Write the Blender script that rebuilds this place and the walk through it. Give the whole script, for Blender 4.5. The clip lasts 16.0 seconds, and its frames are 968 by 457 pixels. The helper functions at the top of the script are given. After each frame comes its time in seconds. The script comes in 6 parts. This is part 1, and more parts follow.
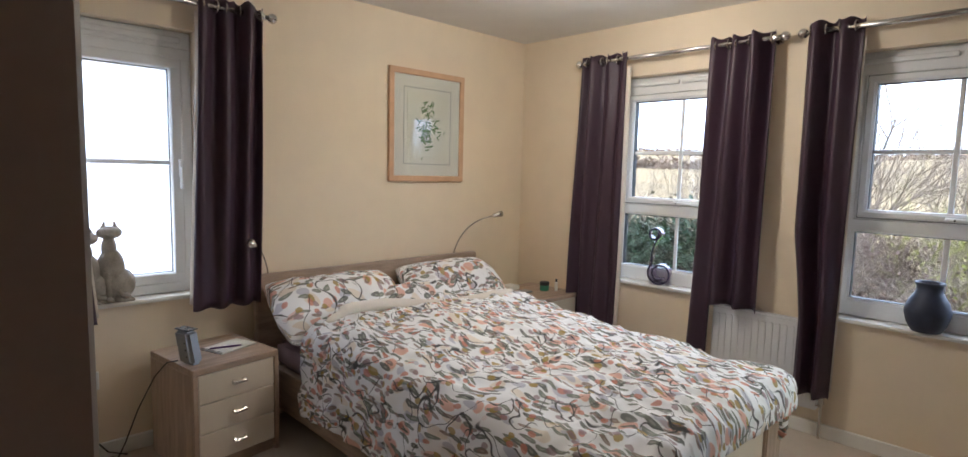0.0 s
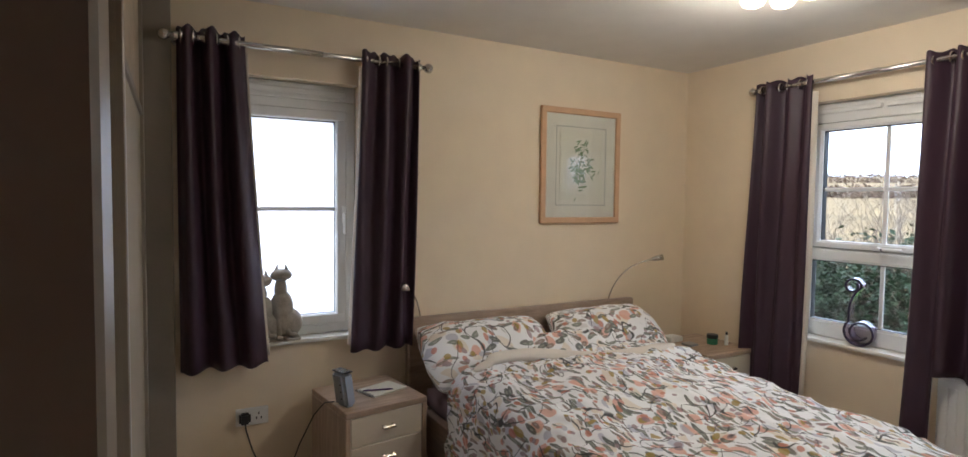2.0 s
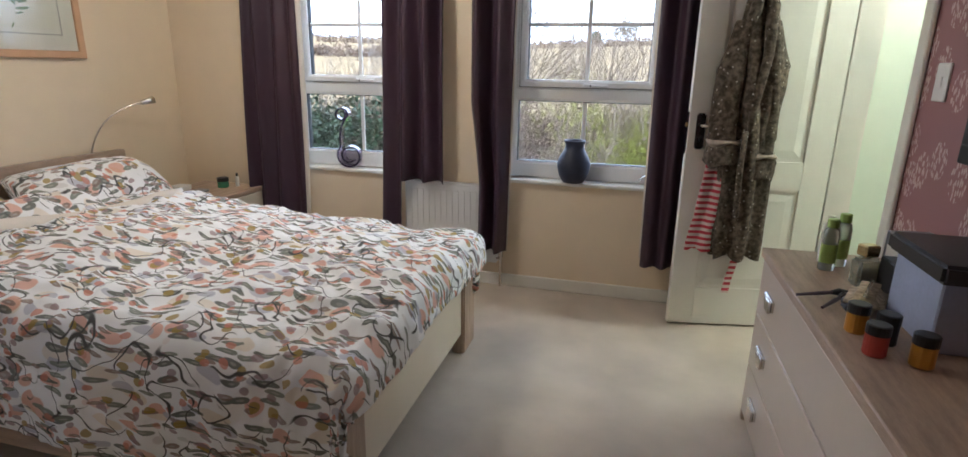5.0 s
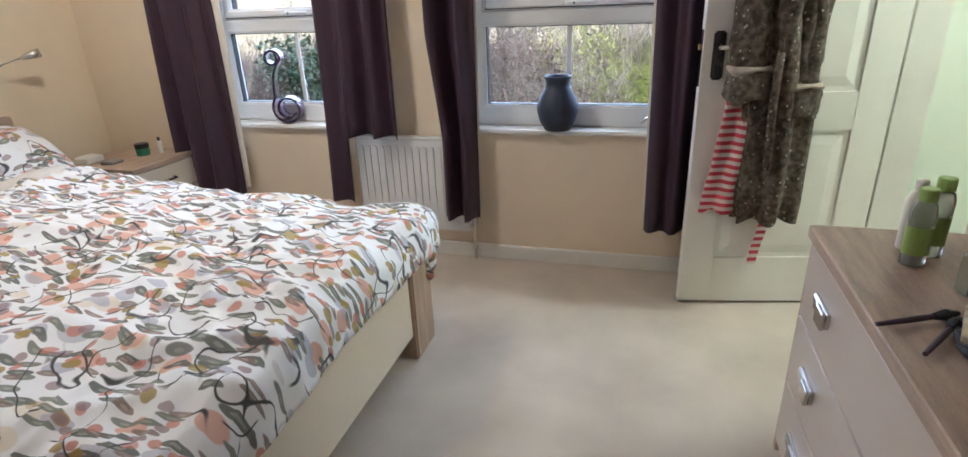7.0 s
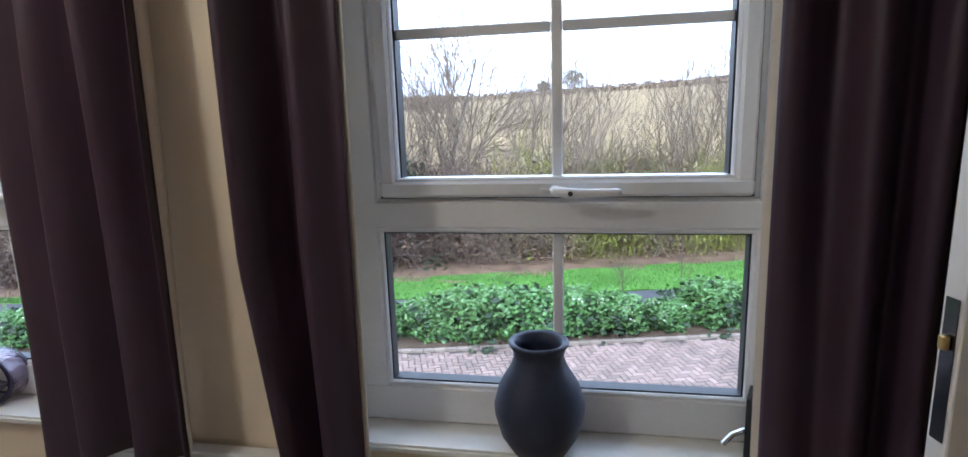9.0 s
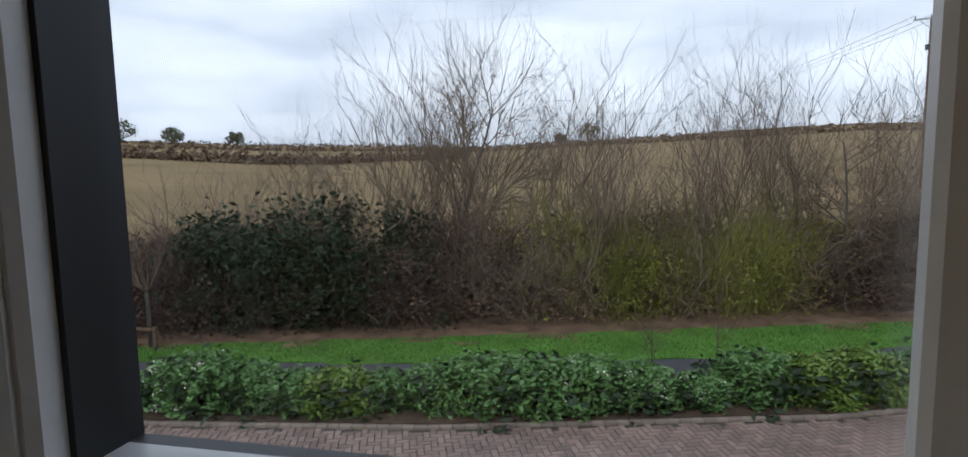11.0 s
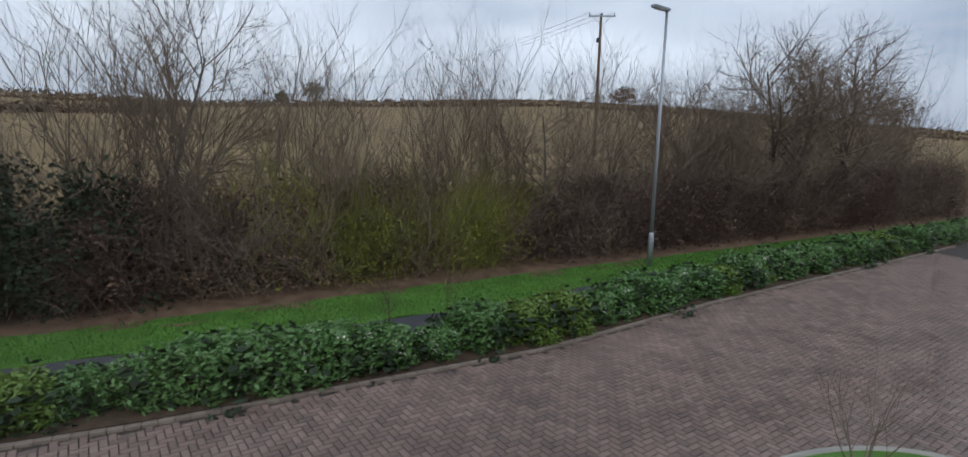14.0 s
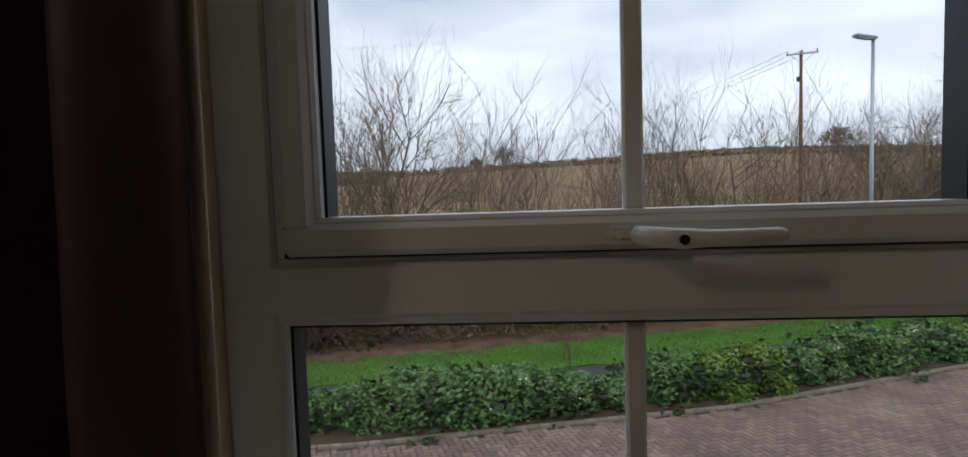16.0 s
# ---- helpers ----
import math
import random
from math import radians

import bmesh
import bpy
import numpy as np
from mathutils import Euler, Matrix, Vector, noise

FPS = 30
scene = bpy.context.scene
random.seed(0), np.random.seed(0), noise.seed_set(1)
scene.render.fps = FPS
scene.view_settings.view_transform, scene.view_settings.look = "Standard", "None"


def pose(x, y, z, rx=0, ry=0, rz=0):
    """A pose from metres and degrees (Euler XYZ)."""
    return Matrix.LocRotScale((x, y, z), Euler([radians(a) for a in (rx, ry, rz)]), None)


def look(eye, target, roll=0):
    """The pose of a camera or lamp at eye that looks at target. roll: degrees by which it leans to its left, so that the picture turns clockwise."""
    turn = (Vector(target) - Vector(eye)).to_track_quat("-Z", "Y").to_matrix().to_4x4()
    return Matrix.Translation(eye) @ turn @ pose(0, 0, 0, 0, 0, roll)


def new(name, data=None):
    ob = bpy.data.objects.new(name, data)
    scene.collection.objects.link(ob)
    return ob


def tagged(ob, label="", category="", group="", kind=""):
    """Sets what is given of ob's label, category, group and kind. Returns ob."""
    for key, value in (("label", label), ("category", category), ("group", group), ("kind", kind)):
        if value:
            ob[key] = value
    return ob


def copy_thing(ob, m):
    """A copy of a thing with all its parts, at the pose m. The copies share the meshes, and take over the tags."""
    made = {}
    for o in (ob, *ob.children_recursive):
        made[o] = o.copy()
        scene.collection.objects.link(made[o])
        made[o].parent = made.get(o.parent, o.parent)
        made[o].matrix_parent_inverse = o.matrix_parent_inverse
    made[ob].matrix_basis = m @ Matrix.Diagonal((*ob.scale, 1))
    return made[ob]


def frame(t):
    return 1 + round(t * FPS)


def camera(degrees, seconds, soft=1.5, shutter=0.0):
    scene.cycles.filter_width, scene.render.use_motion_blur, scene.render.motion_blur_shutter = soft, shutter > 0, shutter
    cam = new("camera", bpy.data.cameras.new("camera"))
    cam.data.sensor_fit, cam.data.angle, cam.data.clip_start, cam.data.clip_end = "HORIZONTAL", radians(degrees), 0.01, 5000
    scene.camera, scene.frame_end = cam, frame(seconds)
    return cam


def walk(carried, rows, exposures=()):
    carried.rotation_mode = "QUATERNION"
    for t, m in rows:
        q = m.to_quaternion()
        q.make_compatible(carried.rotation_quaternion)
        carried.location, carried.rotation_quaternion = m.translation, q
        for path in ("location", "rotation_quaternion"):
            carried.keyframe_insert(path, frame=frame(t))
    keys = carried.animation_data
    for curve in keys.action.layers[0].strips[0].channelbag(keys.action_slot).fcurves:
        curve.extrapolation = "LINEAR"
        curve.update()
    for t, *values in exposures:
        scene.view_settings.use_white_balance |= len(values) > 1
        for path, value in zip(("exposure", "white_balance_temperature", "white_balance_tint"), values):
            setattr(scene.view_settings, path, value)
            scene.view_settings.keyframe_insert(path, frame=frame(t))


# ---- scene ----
cam = camera(80.4, 16.0)
PATH = [
    (0.0, (3.056, -3.382, 1.378), (1.633, -1.992, 1.178), 1.4),
    (0.5, (2.965, -3.270, 1.407), (1.276, -2.213, 1.235), 0.3),
    (1.0, (2.921, -3.263, 1.443), (1.172, -2.301, 1.321), 0.6),
    (1.5, (2.923, -3.260, 1.433), (1.143, -2.354, 1.335), 0.6),
    (2.0, (2.941, -3.268, 1.436), (1.190, -2.307, 1.338), 0.7),
    (2.5, (2.949, -3.278, 1.434), (1.430, -1.982, 1.303), 1.8),
    (3.0, (2.953, -3.287, 1.449), (1.795, -1.663, 1.309), 2.3),
    (3.5, (2.997, -3.251, 1.443), (2.180, -1.430, 1.318), 2.4),
    (4.0, (2.975, -3.258, 1.426), (2.420, -1.339, 1.324), 2.2),
    (4.5, (2.959, -3.247, 1.356), (2.451, -1.327, 1.117), 1.8),
    (4.7, (2.937, -3.254, 1.324), (2.451, -1.351, 0.946), 1.7),
    (6.8, (3.043, -2.689, 1.245), (2.514, -0.943, 0.425), -2.2),
    (7.0, (3.017, -2.574, 1.244), (2.491, -0.798, 0.491), -2.4),
    (7.2, (2.977, -2.423, 1.253), (2.465, -0.611, 0.580), -2.6),
    (7.5, (2.928, -2.193, 1.283), (2.439, -0.363, 0.640), -2.8),
    (8.0, (2.853, -1.829, 1.308), (2.463, 0.056, 0.765), -2.2),
    (8.5, (2.801, -1.456, 1.324), (2.417, 0.457, 0.884), -2.1),
    (9.0, (2.721, -1.090, 1.349), (2.361, 0.840, 0.970), -1.8),
    (9.5, (2.665, -0.738, 1.329), (2.319, 1.213, 1.059), -1.3),
    (10.0, (2.608, -0.445, 1.349), (2.201, 1.496, 1.086), -1.2),
    (10.2, (2.573, -0.330, 1.357), (2.164, 1.612, 1.108), -1.1),
    (12.3, (2.525, -0.035, 1.345), (2.109, 1.912, 1.156), -0.9),
    (12.5, (2.512, -0.034, 1.345), (2.239, 1.938, 1.149), -0.8),
    (13.0, (2.455, -0.034, 1.350), (2.681, 1.934, 1.075), 1.2),
    (13.5, (2.420, -0.034, 1.358), (2.903, 1.877, 1.019), 1.8),
    (14.0, (2.415, -0.034, 1.356), (2.925, 1.871, 1.024), 1.2),
    (14.5, (2.430, -0.034, 1.352), (2.869, 1.901, 1.101), -0.3),
    (14.8, (2.440, -0.050, 1.322), (2.743, 1.913, 1.091), -0.3),
    (15.0, (2.450, -0.085, 1.296), (2.635, 1.897, 1.102), -1.0),
    (15.5, (2.508, -0.314, 1.294), (2.431, 1.678, 1.133), -1.5),
    (16.0, (2.536, -0.525, 1.251), (2.407, 1.466, 1.122), -1.8),
]
EXPOSURES = [(0.0, 1.75, 5600, 10), (0.5, 1.55, 5750, 10), (1.5, 1.45, 5800, 10), (3.0, 1.25, 5700, 10), (4.2, 1.05, 5650, 10), (4.7, 1.5, 5600, 10), (6.8, 2.15, 5400, 10),
             (7.5, 1.65, 5350, 10), (8.5, 1.4, 5350, 10), (9.5, 0.95, 5750, 10), (10.2, -0.05, 6300, 10), (12.3, -1.05, 6500, 10), (13.0, -0.95, 6400, 10), (13.5, -0.4, 6400, 10),
             (14.0, -1.1, 6400, 10), (14.5, -1.2, 6450, 10), (15.4, -0.8, 6600, 10), (16.0, -0.75, 6600, 10)]
walk(cam, [(t, look(e, g, r)) for t, e, g, r in PATH], EXPOSURES)

# ---------------- world, sun, lamps ----------------
world = bpy.data.worlds.new("world")
scene.world = world
world.use_nodes = True
wn, wl = world.node_tree.nodes, world.node_tree.links
wn.clear()
w_out = wn.new("ShaderNodeOutputWorld")
w_bg = wn.new("ShaderNodeBackground")
w_sky = wn.new("ShaderNodeTexSky")
w_sky.sky_type = "NISHITA"
w_sky.sun_disc = False
w_sky.sun_elevation, w_sky.sun_rotation = radians(28), radians(200)
w_tc = wn.new("ShaderNodeTexCoord")
w_map = wn.new("ShaderNodeMapping")
w_map.inputs["Scale"].default_value = (1.0, 1.0, 4.0)
w_noise = wn.new("ShaderNodeTexNoise")
w_noise.inputs["Scale"].default_value = 1.7
w_noise.inputs["Detail"].default_value = 6
w_noise.inputs["Roughness"].default_value = 0.55
w_ramp = wn.new("ShaderNodeValToRGB")
w_ramp.color_ramp.elements[0].position = 0.36
w_ramp.color_ramp.elements[0].color = (6.4, 7.5, 9.6, 1)
w_ramp.color_ramp.elements[1].position = 0.66
w_ramp.color_ramp.elements[1].color = (13.0, 14.2, 16.2, 1)
w_mix = wn.new("ShaderNodeMixRGB")
w_mix.inputs[0].default_value = 0.93
wl.new(w_tc.outputs["Generated"], w_map.inputs[0])
wl.new(w_map.outputs[0], w_noise.inputs["Vector"])
wl.new(w_noise.outputs["Fac"], w_ramp.inputs[0])
wl.new(w_sky.outputs[0], w_mix.inputs[1])
wl.new(w_ramp.outputs[0], w_mix.inputs[2])
wl.new(w_mix.outputs[0], w_bg.inputs[0])
w_bg.inputs[1].default_value = 0.15
wl.new(w_bg.outputs[0], w_out.inputs[0])
sun = new("sun", bpy.data.lights.new("sun", "SUN"))
sun.data.energy, sun.data.angle, sun.data.color = 1.5, radians(25), (1, 0.96, 0.9)
sun.matrix_world = look((-10, -30, 30), (0, 0, 0))

LAMP = (1.45, -1.10, 2.36)      # ceiling lamp of the bedroom
HALL = (4.6, -0.5, 2.36)        # lamp of the landing
for nm, (lx, ly, lz), watts, rgb in (("bedroom_bulb", LAMP, 7.2, (1, 0.90, 0.76)), ("landing_bulb", HALL, 12, (0.97, 1.0, 0.84))):
    bulb = new(nm, bpy.data.lights.new(nm, "POINT"))
    bulb.data.energy, bulb.data.color, bulb.data.shadow_soft_size = watts, rgb, 0.09
    bulb.location = (lx, ly, lz - 0.16)


# ---------------- materials ----------------
def nodes_of(name, rough=0.6, metal=0.0):
    m = bpy.data.materials.new(name)
    m.use_nodes = True
    b = m.node_tree.nodes["Principled BSDF"]
    b.inputs["Roughness"].default_value, b.inputs["Metallic"].default_value = rough, metal
    return m, m.node_tree.nodes, m.node_tree.links, b


def mat(name, rgb, rough=0.6, metal=0.0, var=0.12, scale=6.0, bump=0.15, fine=90.0, stretch=(1, 1, 1), spec=0.5, per_piece=0.0):
    """A surface with coarse blotches, fine grain and a little relief."""
    m, n, l, b = nodes_of(name, rough, metal)
    b.inputs["Specular IOR Level"].default_value = spec
    tc = n.new("ShaderNodeTexCoord")
    mp = n.new("ShaderNodeMapping")
    mp.inputs["Scale"].default_value = stretch
    l.new(tc.outputs["Object"], mp.inputs[0])
    big, small = n.new("ShaderNodeTexNoise"), n.new("ShaderNodeTexNoise")
    big.inputs["Scale"].default_value, small.inputs["Scale"].default_value = scale, fine
    big.inputs["Detail"].default_value, small.inputs["Detail"].default_value = 5, 3
    for t in (big, small):
        l.new(mp.outputs[0], t.inputs["Vector"])
    add = n.new("ShaderNodeMath")
    add.operation = "MULTIPLY_ADD"
    add.inputs[1].default_value = 0.45
    l.new(small.outputs["Fac"], add.inputs[0])
    l.new(big.outputs["Fac"], add.inputs[2])
    ramp = n.new("ShaderNodeValToRGB")
    lo, hi = [c * (1 - var) for c in rgb], [min(1, c * (1 + var)) for c in rgb]
    ramp.color_ramp.elements[0].position, ramp.color_ramp.elements[1].position = 0.45, 1.0
    ramp.color_ramp.elements[0].color, ramp.color_ramp.elements[1].color = (*lo, 1), (*hi, 1)
    l.new(add.outputs[0], ramp.inputs[0])
    colour = ramp.outputs[0]
    if per_piece:
        info = n.new("ShaderNodeObjectInfo")
        hsv = n.new("ShaderNodeHueSaturation")
        mr = n.new("ShaderNodeMapRange")
        mr.inputs["To Min"].default_value, mr.inputs["To Max"].default_value = 1 - per_piece, 1 + per_piece
        l.new(info.outputs["Random"], mr.inputs["Value"])
        l.new(mr.outputs[0], hsv.inputs["Value"])
        l.new(colour, hsv.inputs["Color"])
        colour = hsv.outputs[0]
    l.new(colour, b.inputs["Base Color"])
    if bump:
        bp = n.new("ShaderNodeBump")
        bp.inputs["Strength"].default_value, bp.inputs["Distance"].default_value = bump, 0.004
        l.new(add.outputs[0], bp.inputs["Height"])
        l.new(bp.outputs[0], b.inputs["Normal"])
    return m


def glass_mat(name, tint=(0.97, 0.98, 0.98), gloss=1.0):
    m, n, l, b = nodes_of(name)
    out = n["Material Output"]
    tr, gl, mx, lw_ = n.new("ShaderNodeBsdfTransparent"), n.new("ShaderNodeBsdfGlossy"), n.new("ShaderNodeMixShader"), n.new("ShaderNodeLayerWeight")
    tr.inputs[0].default_value = (*tint, 1)
    gl.inputs["Roughness"].default_value = 0.0
    gl.inputs[0].default_value = (gloss, gloss, gloss, 1)
    lw_.inputs[0].default_value = 0.5
    pw, sc = n.new("ShaderNodeMath"), n.new("ShaderNodeMath")
    pw.operation, sc.operation = "POWER", "MULTIPLY_ADD"
    pw.inputs[1].default_value = 5
    sc.inputs[1].default_value, sc.inputs[2].default_value = 0.95, 0.03
    l.new(lw_.outputs["Facing"], pw.inputs[0])
    l.new(pw.outputs[0], sc.inputs[0])
    l.new(sc.outputs[0], mx.inputs[0])
    l.new(tr.outputs[0], mx.inputs[1])
    l.new(gl.outputs[0], mx.inputs[2])
    l.new(mx.outputs[0], out.inputs[0])
    return m


def floral(name, base=(0.90, 0.90, 0.91)):
    """Printed cotton: leaves, petals and thin stems on white."""
    m, n, l, b = nodes_of(name, 0.85)
    b.inputs["Specular IOR Level"].default_value = 0.2
    uv = n.new("ShaderNodeUVMap")
    warp = n.new("ShaderNodeTexNoise")
    warp.inputs["Scale"].default_value, warp.inputs["Detail"].default_value = 4.0, 1
    l.new(uv.outputs[0], warp.inputs["Vector"])
    off = n.new("ShaderNodeVectorMath")
    off.operation = "MULTIPLY_ADD"
    off.inputs[1].default_value = (0.14, 0.14, 0)
    l.new(warp.outputs["Color"], off.inputs[0])
    l.new(uv.outputs[0], off.inputs[2])
    colour = None
    rgb = n.new("ShaderNodeRGB")
    rgb.outputs[0].default_value = (*base, 1)
    colour = rgb.outputs[0]

    def over(mask, rgb_):
        nonlocal colour
        mx = n.new("ShaderNodeMixRGB")
        l.new(mask, mx.inputs[0])
        l.new(colour, mx.inputs[1])
        mx.inputs[2].default_value = (*rgb_, 1)
        colour = mx.outputs[0]

    def below(sock, limit, soft):
        mr = n.new("ShaderNodeMapRange")
        mr.interpolation_type = "SMOOTHSTEP"
        mr.inputs["From Min"].default_value, mr.inputs["From Max"].default_value = limit - soft, limit + soft
        mr.inputs["To Min"].default_value, mr.inputs["To Max"].default_value = 1, 0
        l.new(sock, mr.inputs["Value"])
        return mr.outputs[0]

    def times(a, c):
        k = n.new("ShaderNodeMath")
        k.operation = "MULTIPLY"
        l.new(a, k.inputs[0])
        l.new(c, k.inputs[1]) if not isinstance(c, float) else None
        if isinstance(c, float):
            k.inputs[1].default_value = c
        return k.outputs[0]

    # angle, scale along and across, size, share of cells, colour, strength
    layers = (
        (20, 5, 9, 0.30, 0.55, (0.75, 0.62, 0.45), 0.5), (75, 7, 9, 0.32, 0.50, (0.72, 0.36, 0.25), 0.75),
        (130, 6, 13, 0.30, 0.50, (0.50, 0.50, 0.58), 0.75), (40, 6, 22, 0.30, 0.62, (0.13, 0.14, 0.12), 0.9),
        (100, 6, 24, 0.28, 0.55, (0.22, 0.24, 0.20), 0.9), (160, 7, 24, 0.26, 0.55, (0.28, 0.20, 0.17), 0.85),
        (10, 11, 13, 0.26, 0.36, (0.40, 0.28, 0.07), 0.85), (65, 12, 14, 0.24, 0.40, (0.60, 0.24, 0.17), 0.8),
        (115, 11, 16, 0.24, 0.35, (0.36, 0.25, 0.27), 0.8))
    for k, (ang, sx, sy, size, share, rgb_, st) in enumerate(layers):
        mp = n.new("ShaderNodeMapping")
        mp.inputs["Rotation"].default_value = (0, 0, radians(ang))
        mp.inputs["Location"].default_value = (k * 3.7, k * 1.9, 0)
        mp.inputs["Scale"].default_value = (sx * 1.5, sy * 1.55, 1)
        l.new(off.outputs[0], mp.inputs[0])
        vo = n.new("ShaderNodeTexVoronoi")
        vo.voronoi_dimensions = "2D"
        vo.inputs["Scale"].default_value = 1.0
        l.new(mp.outputs[0], vo.inputs["Vector"])
        sep = n.new("ShaderNodeSeparateColor")
        l.new(vo.outputs["Color"], sep.inputs[0])
        pick = below(sep.outputs[0], share * 0.66, 0.01)
        over(times(times(below(vo.outputs["Distance"], size, 0.025), pick), st), rgb_)
        if sy > 18:      # pale midrib
            over(times(times(below(vo.outputs["Distance"], size * 0.35, 0.02), pick), 0.4), (0.6, 0.58, 0.52))
    for k, sc in enumerate((7.0, 9.0)):
        nz = n.new("ShaderNodeTexNoise")
        nz.inputs["Scale"].default_value, nz.inputs["Detail"].default_value = sc, 0.6
        mp = n.new("ShaderNodeMapping")
        mp.inputs["Location"].default_value = (k * 5.1, 2.2, 0)
        l.new(uv.outputs[0], mp.inputs[0])
        l.new(mp.outputs[0], nz.inputs["Vector"])
        d = n.new("ShaderNodeMath")
        d.operation = "SUBTRACT"
        d.inputs[1].default_value = 0.5
        l.new(nz.outputs["Fac"], d.inputs[0])
        a = n.new("ShaderNodeMath")
        a.operation = "ABSOLUTE"
        l.new(d.outputs[0], a.inputs[0])
        cut = n.new("ShaderNodeTexNoise")
        cut.inputs["Scale"].default_value = 6.0
        l.new(mp.outputs[0], cut.inputs["Vector"])
        over(times(below(a.outputs[0], 0.008, 0.004), below(cut.outputs["Fac"], 0.52, 0.03)), (0.10, 0.10, 0.10))
    l.new(colour, b.inputs["Base Color"])
    fine = n.new("ShaderNodeTexNoise")
    fine.inputs["Scale"].default_value = 350
    l.new(uv.outputs[0], fine.inputs["Vector"])
    bp = n.new("ShaderNodeBump")
    bp.inputs["Strength"].default_value, bp.inputs["Distance"].default_value = 0.25, 0.002
    l.new(fine.outputs["Fac"], bp.inputs["Height"])
    l.new(bp.outputs[0], b.inputs["Normal"])
    return m


M_WALL = mat("cream_paint", (0.80, 0.675, 0.505), 0.75, var=0.03, bump=0.08, fine=160)
M_CEIL = mat("ceiling_paint", (0.78, 0.75, 0.70), 0.85, var=0.03, bump=0.08)
M_WHITE = mat("white_gloss_paint", (0.80, 0.78, 0.72), 0.35, var=0.03, bump=0.05)
M_UPVC = mat("white_upvc", (0.80, 0.80, 0.79), 0.3, var=0.04, bump=0.03)
M_CARPET = mat("beige_carpet", (0.56, 0.49, 0.42), 0.95, var=0.16, scale=3.5, bump=0.9, fine=260, spec=0.1)
M_HALL = mat("pale_green_paint", (0.70, 0.78, 0.67), 0.7, var=0.02, bump=0.05)
M_CURTAIN = mat("aubergine_satin", (0.044, 0.020, 0.036), 0.48, var=0.12, scale=9, bump=0.25, fine=240, stretch=(6, 6, 1))
M_LINING = mat("cream_lining", (0.72, 0.66, 0.57), 0.85, var=0.05)
M_CHROME = mat("brushed_chrome", (0.62, 0.60, 0.57), 0.25, 1.0, var=0.08, bump=0.05)
M_OAK = mat("greyed_oak", (0.42, 0.31, 0.23), 0.5, var=0.28, scale=3, bump=0.2, fine=30, stretch=(2, 14, 14))
M_OAKV = mat("greyed_oak_upright", (0.42, 0.31, 0.23), 0.5, var=0.28, scale=3, bump=0.2, fine=30, stretch=(14, 14, 1.5))
M_OAKY = mat("greyed_oak_long", (0.42, 0.31, 0.23), 0.5, var=0.28, scale=3, bump=0.2, fine=30, stretch=(14, 2, 14))
M_CREAM = mat("cream_lacquer", (0.74, 0.66, 0.55), 0.35, var=0.03, bump=0.03)
M_TAUPE = mat("taupe_lacquer", (0.56, 0.48, 0.42), 0.3, var=0.03, bump=0.03)
M_FLORAL = floral("floral_cotton")
M_SHEET = mat("mauve_sheet", (0.20, 0.12, 0.115), 0.8, var=0.1, bump=0.2)
M_PLAINCOT = mat("cream_cotton", (0.74, 0.68, 0.61), 0.85, var=0.05, bump=0.2)
M_BLACK = mat("black_plastic", (0.02, 0.02, 0.022), 0.35, var=0.1, bump=0.05)
M_SEAL = mat("black_rubber_seal", (0.015, 0.017, 0.02), 0.5, var=0.1, bump=0.05)
M_SILVER = mat("silver_plastic", (0.30, 0.31, 0.33), 0.35, 0.5, var=0.06, bump=0.05)
M_NAVY = mat("navy_glaze", (0.028, 0.036, 0.070), 0.5, var=0.2, scale=20, bump=0.25, fine=120)
M_STONE = mat("grey_stone", (0.33, 0.29, 0.24), 0.8, var=0.25, scale=25, bump=0.6, fine=150)
M_FRAMEWOOD = mat("light_beech", (0.62, 0.38, 0.22), 0.45, var=0.1, scale=4, stretch=(4, 4, 4))
M_MOUNT = mat("picture_mount", (0.72, 0.70, 0.62), 0.85, var=0.02)
M_BRONZE = mat("bronze_aluminium", (0.30, 0.26, 0.21), 0.4, 0.1, var=0.06, bump=0.04)
M_BEIGEPANEL = mat("beige_gloss_panel", (0.62, 0.54, 0.42), 0.25, var=0.03, bump=0.02)
M_TRAV = mat("mottled_beige_panel", (0.46, 0.37, 0.27), 0.4, var=0.25, scale=14, bump=0.1)
M_GLASS = glass_mat("window_glass")
M_PURPLE = mat("smoky_violet_glass", (0.62, 0.52, 0.68), 0.06, var=0.1, bump=0)
M_PURPLE.node_tree.nodes["Principled BSDF"].inputs["Transmission Weight"].default_value = 0.92
M_SMOKE = mat("dark_glass_rim", (0.03, 0.02, 0.05), 0.08, var=0.1, bump=0)
M_FROST, fn, fl, fb = nodes_of("obscured_glass", 0.3)
f_tl, f_tr, f_mx = fn.new("ShaderNodeBsdfTranslucent"), fn.new("ShaderNodeBsdfTransparent"), fn.new("ShaderNodeMixShader")
f_tl.inputs[0].default_value = (0.95, 0.97, 1, 1)
f_mx.inputs[0].default_value = 0.45
fl.new(f_tl.outputs[0], f_mx.inputs[1])
fl.new(f_tr.outputs[0], f_mx.inputs[2])
fl.new(f_mx.outputs[0], fn["Material Output"].inputs[0])
M_LAMPGLASS, gn, gl_, gb = nodes_of("warm_lamp_glass", 0.4)
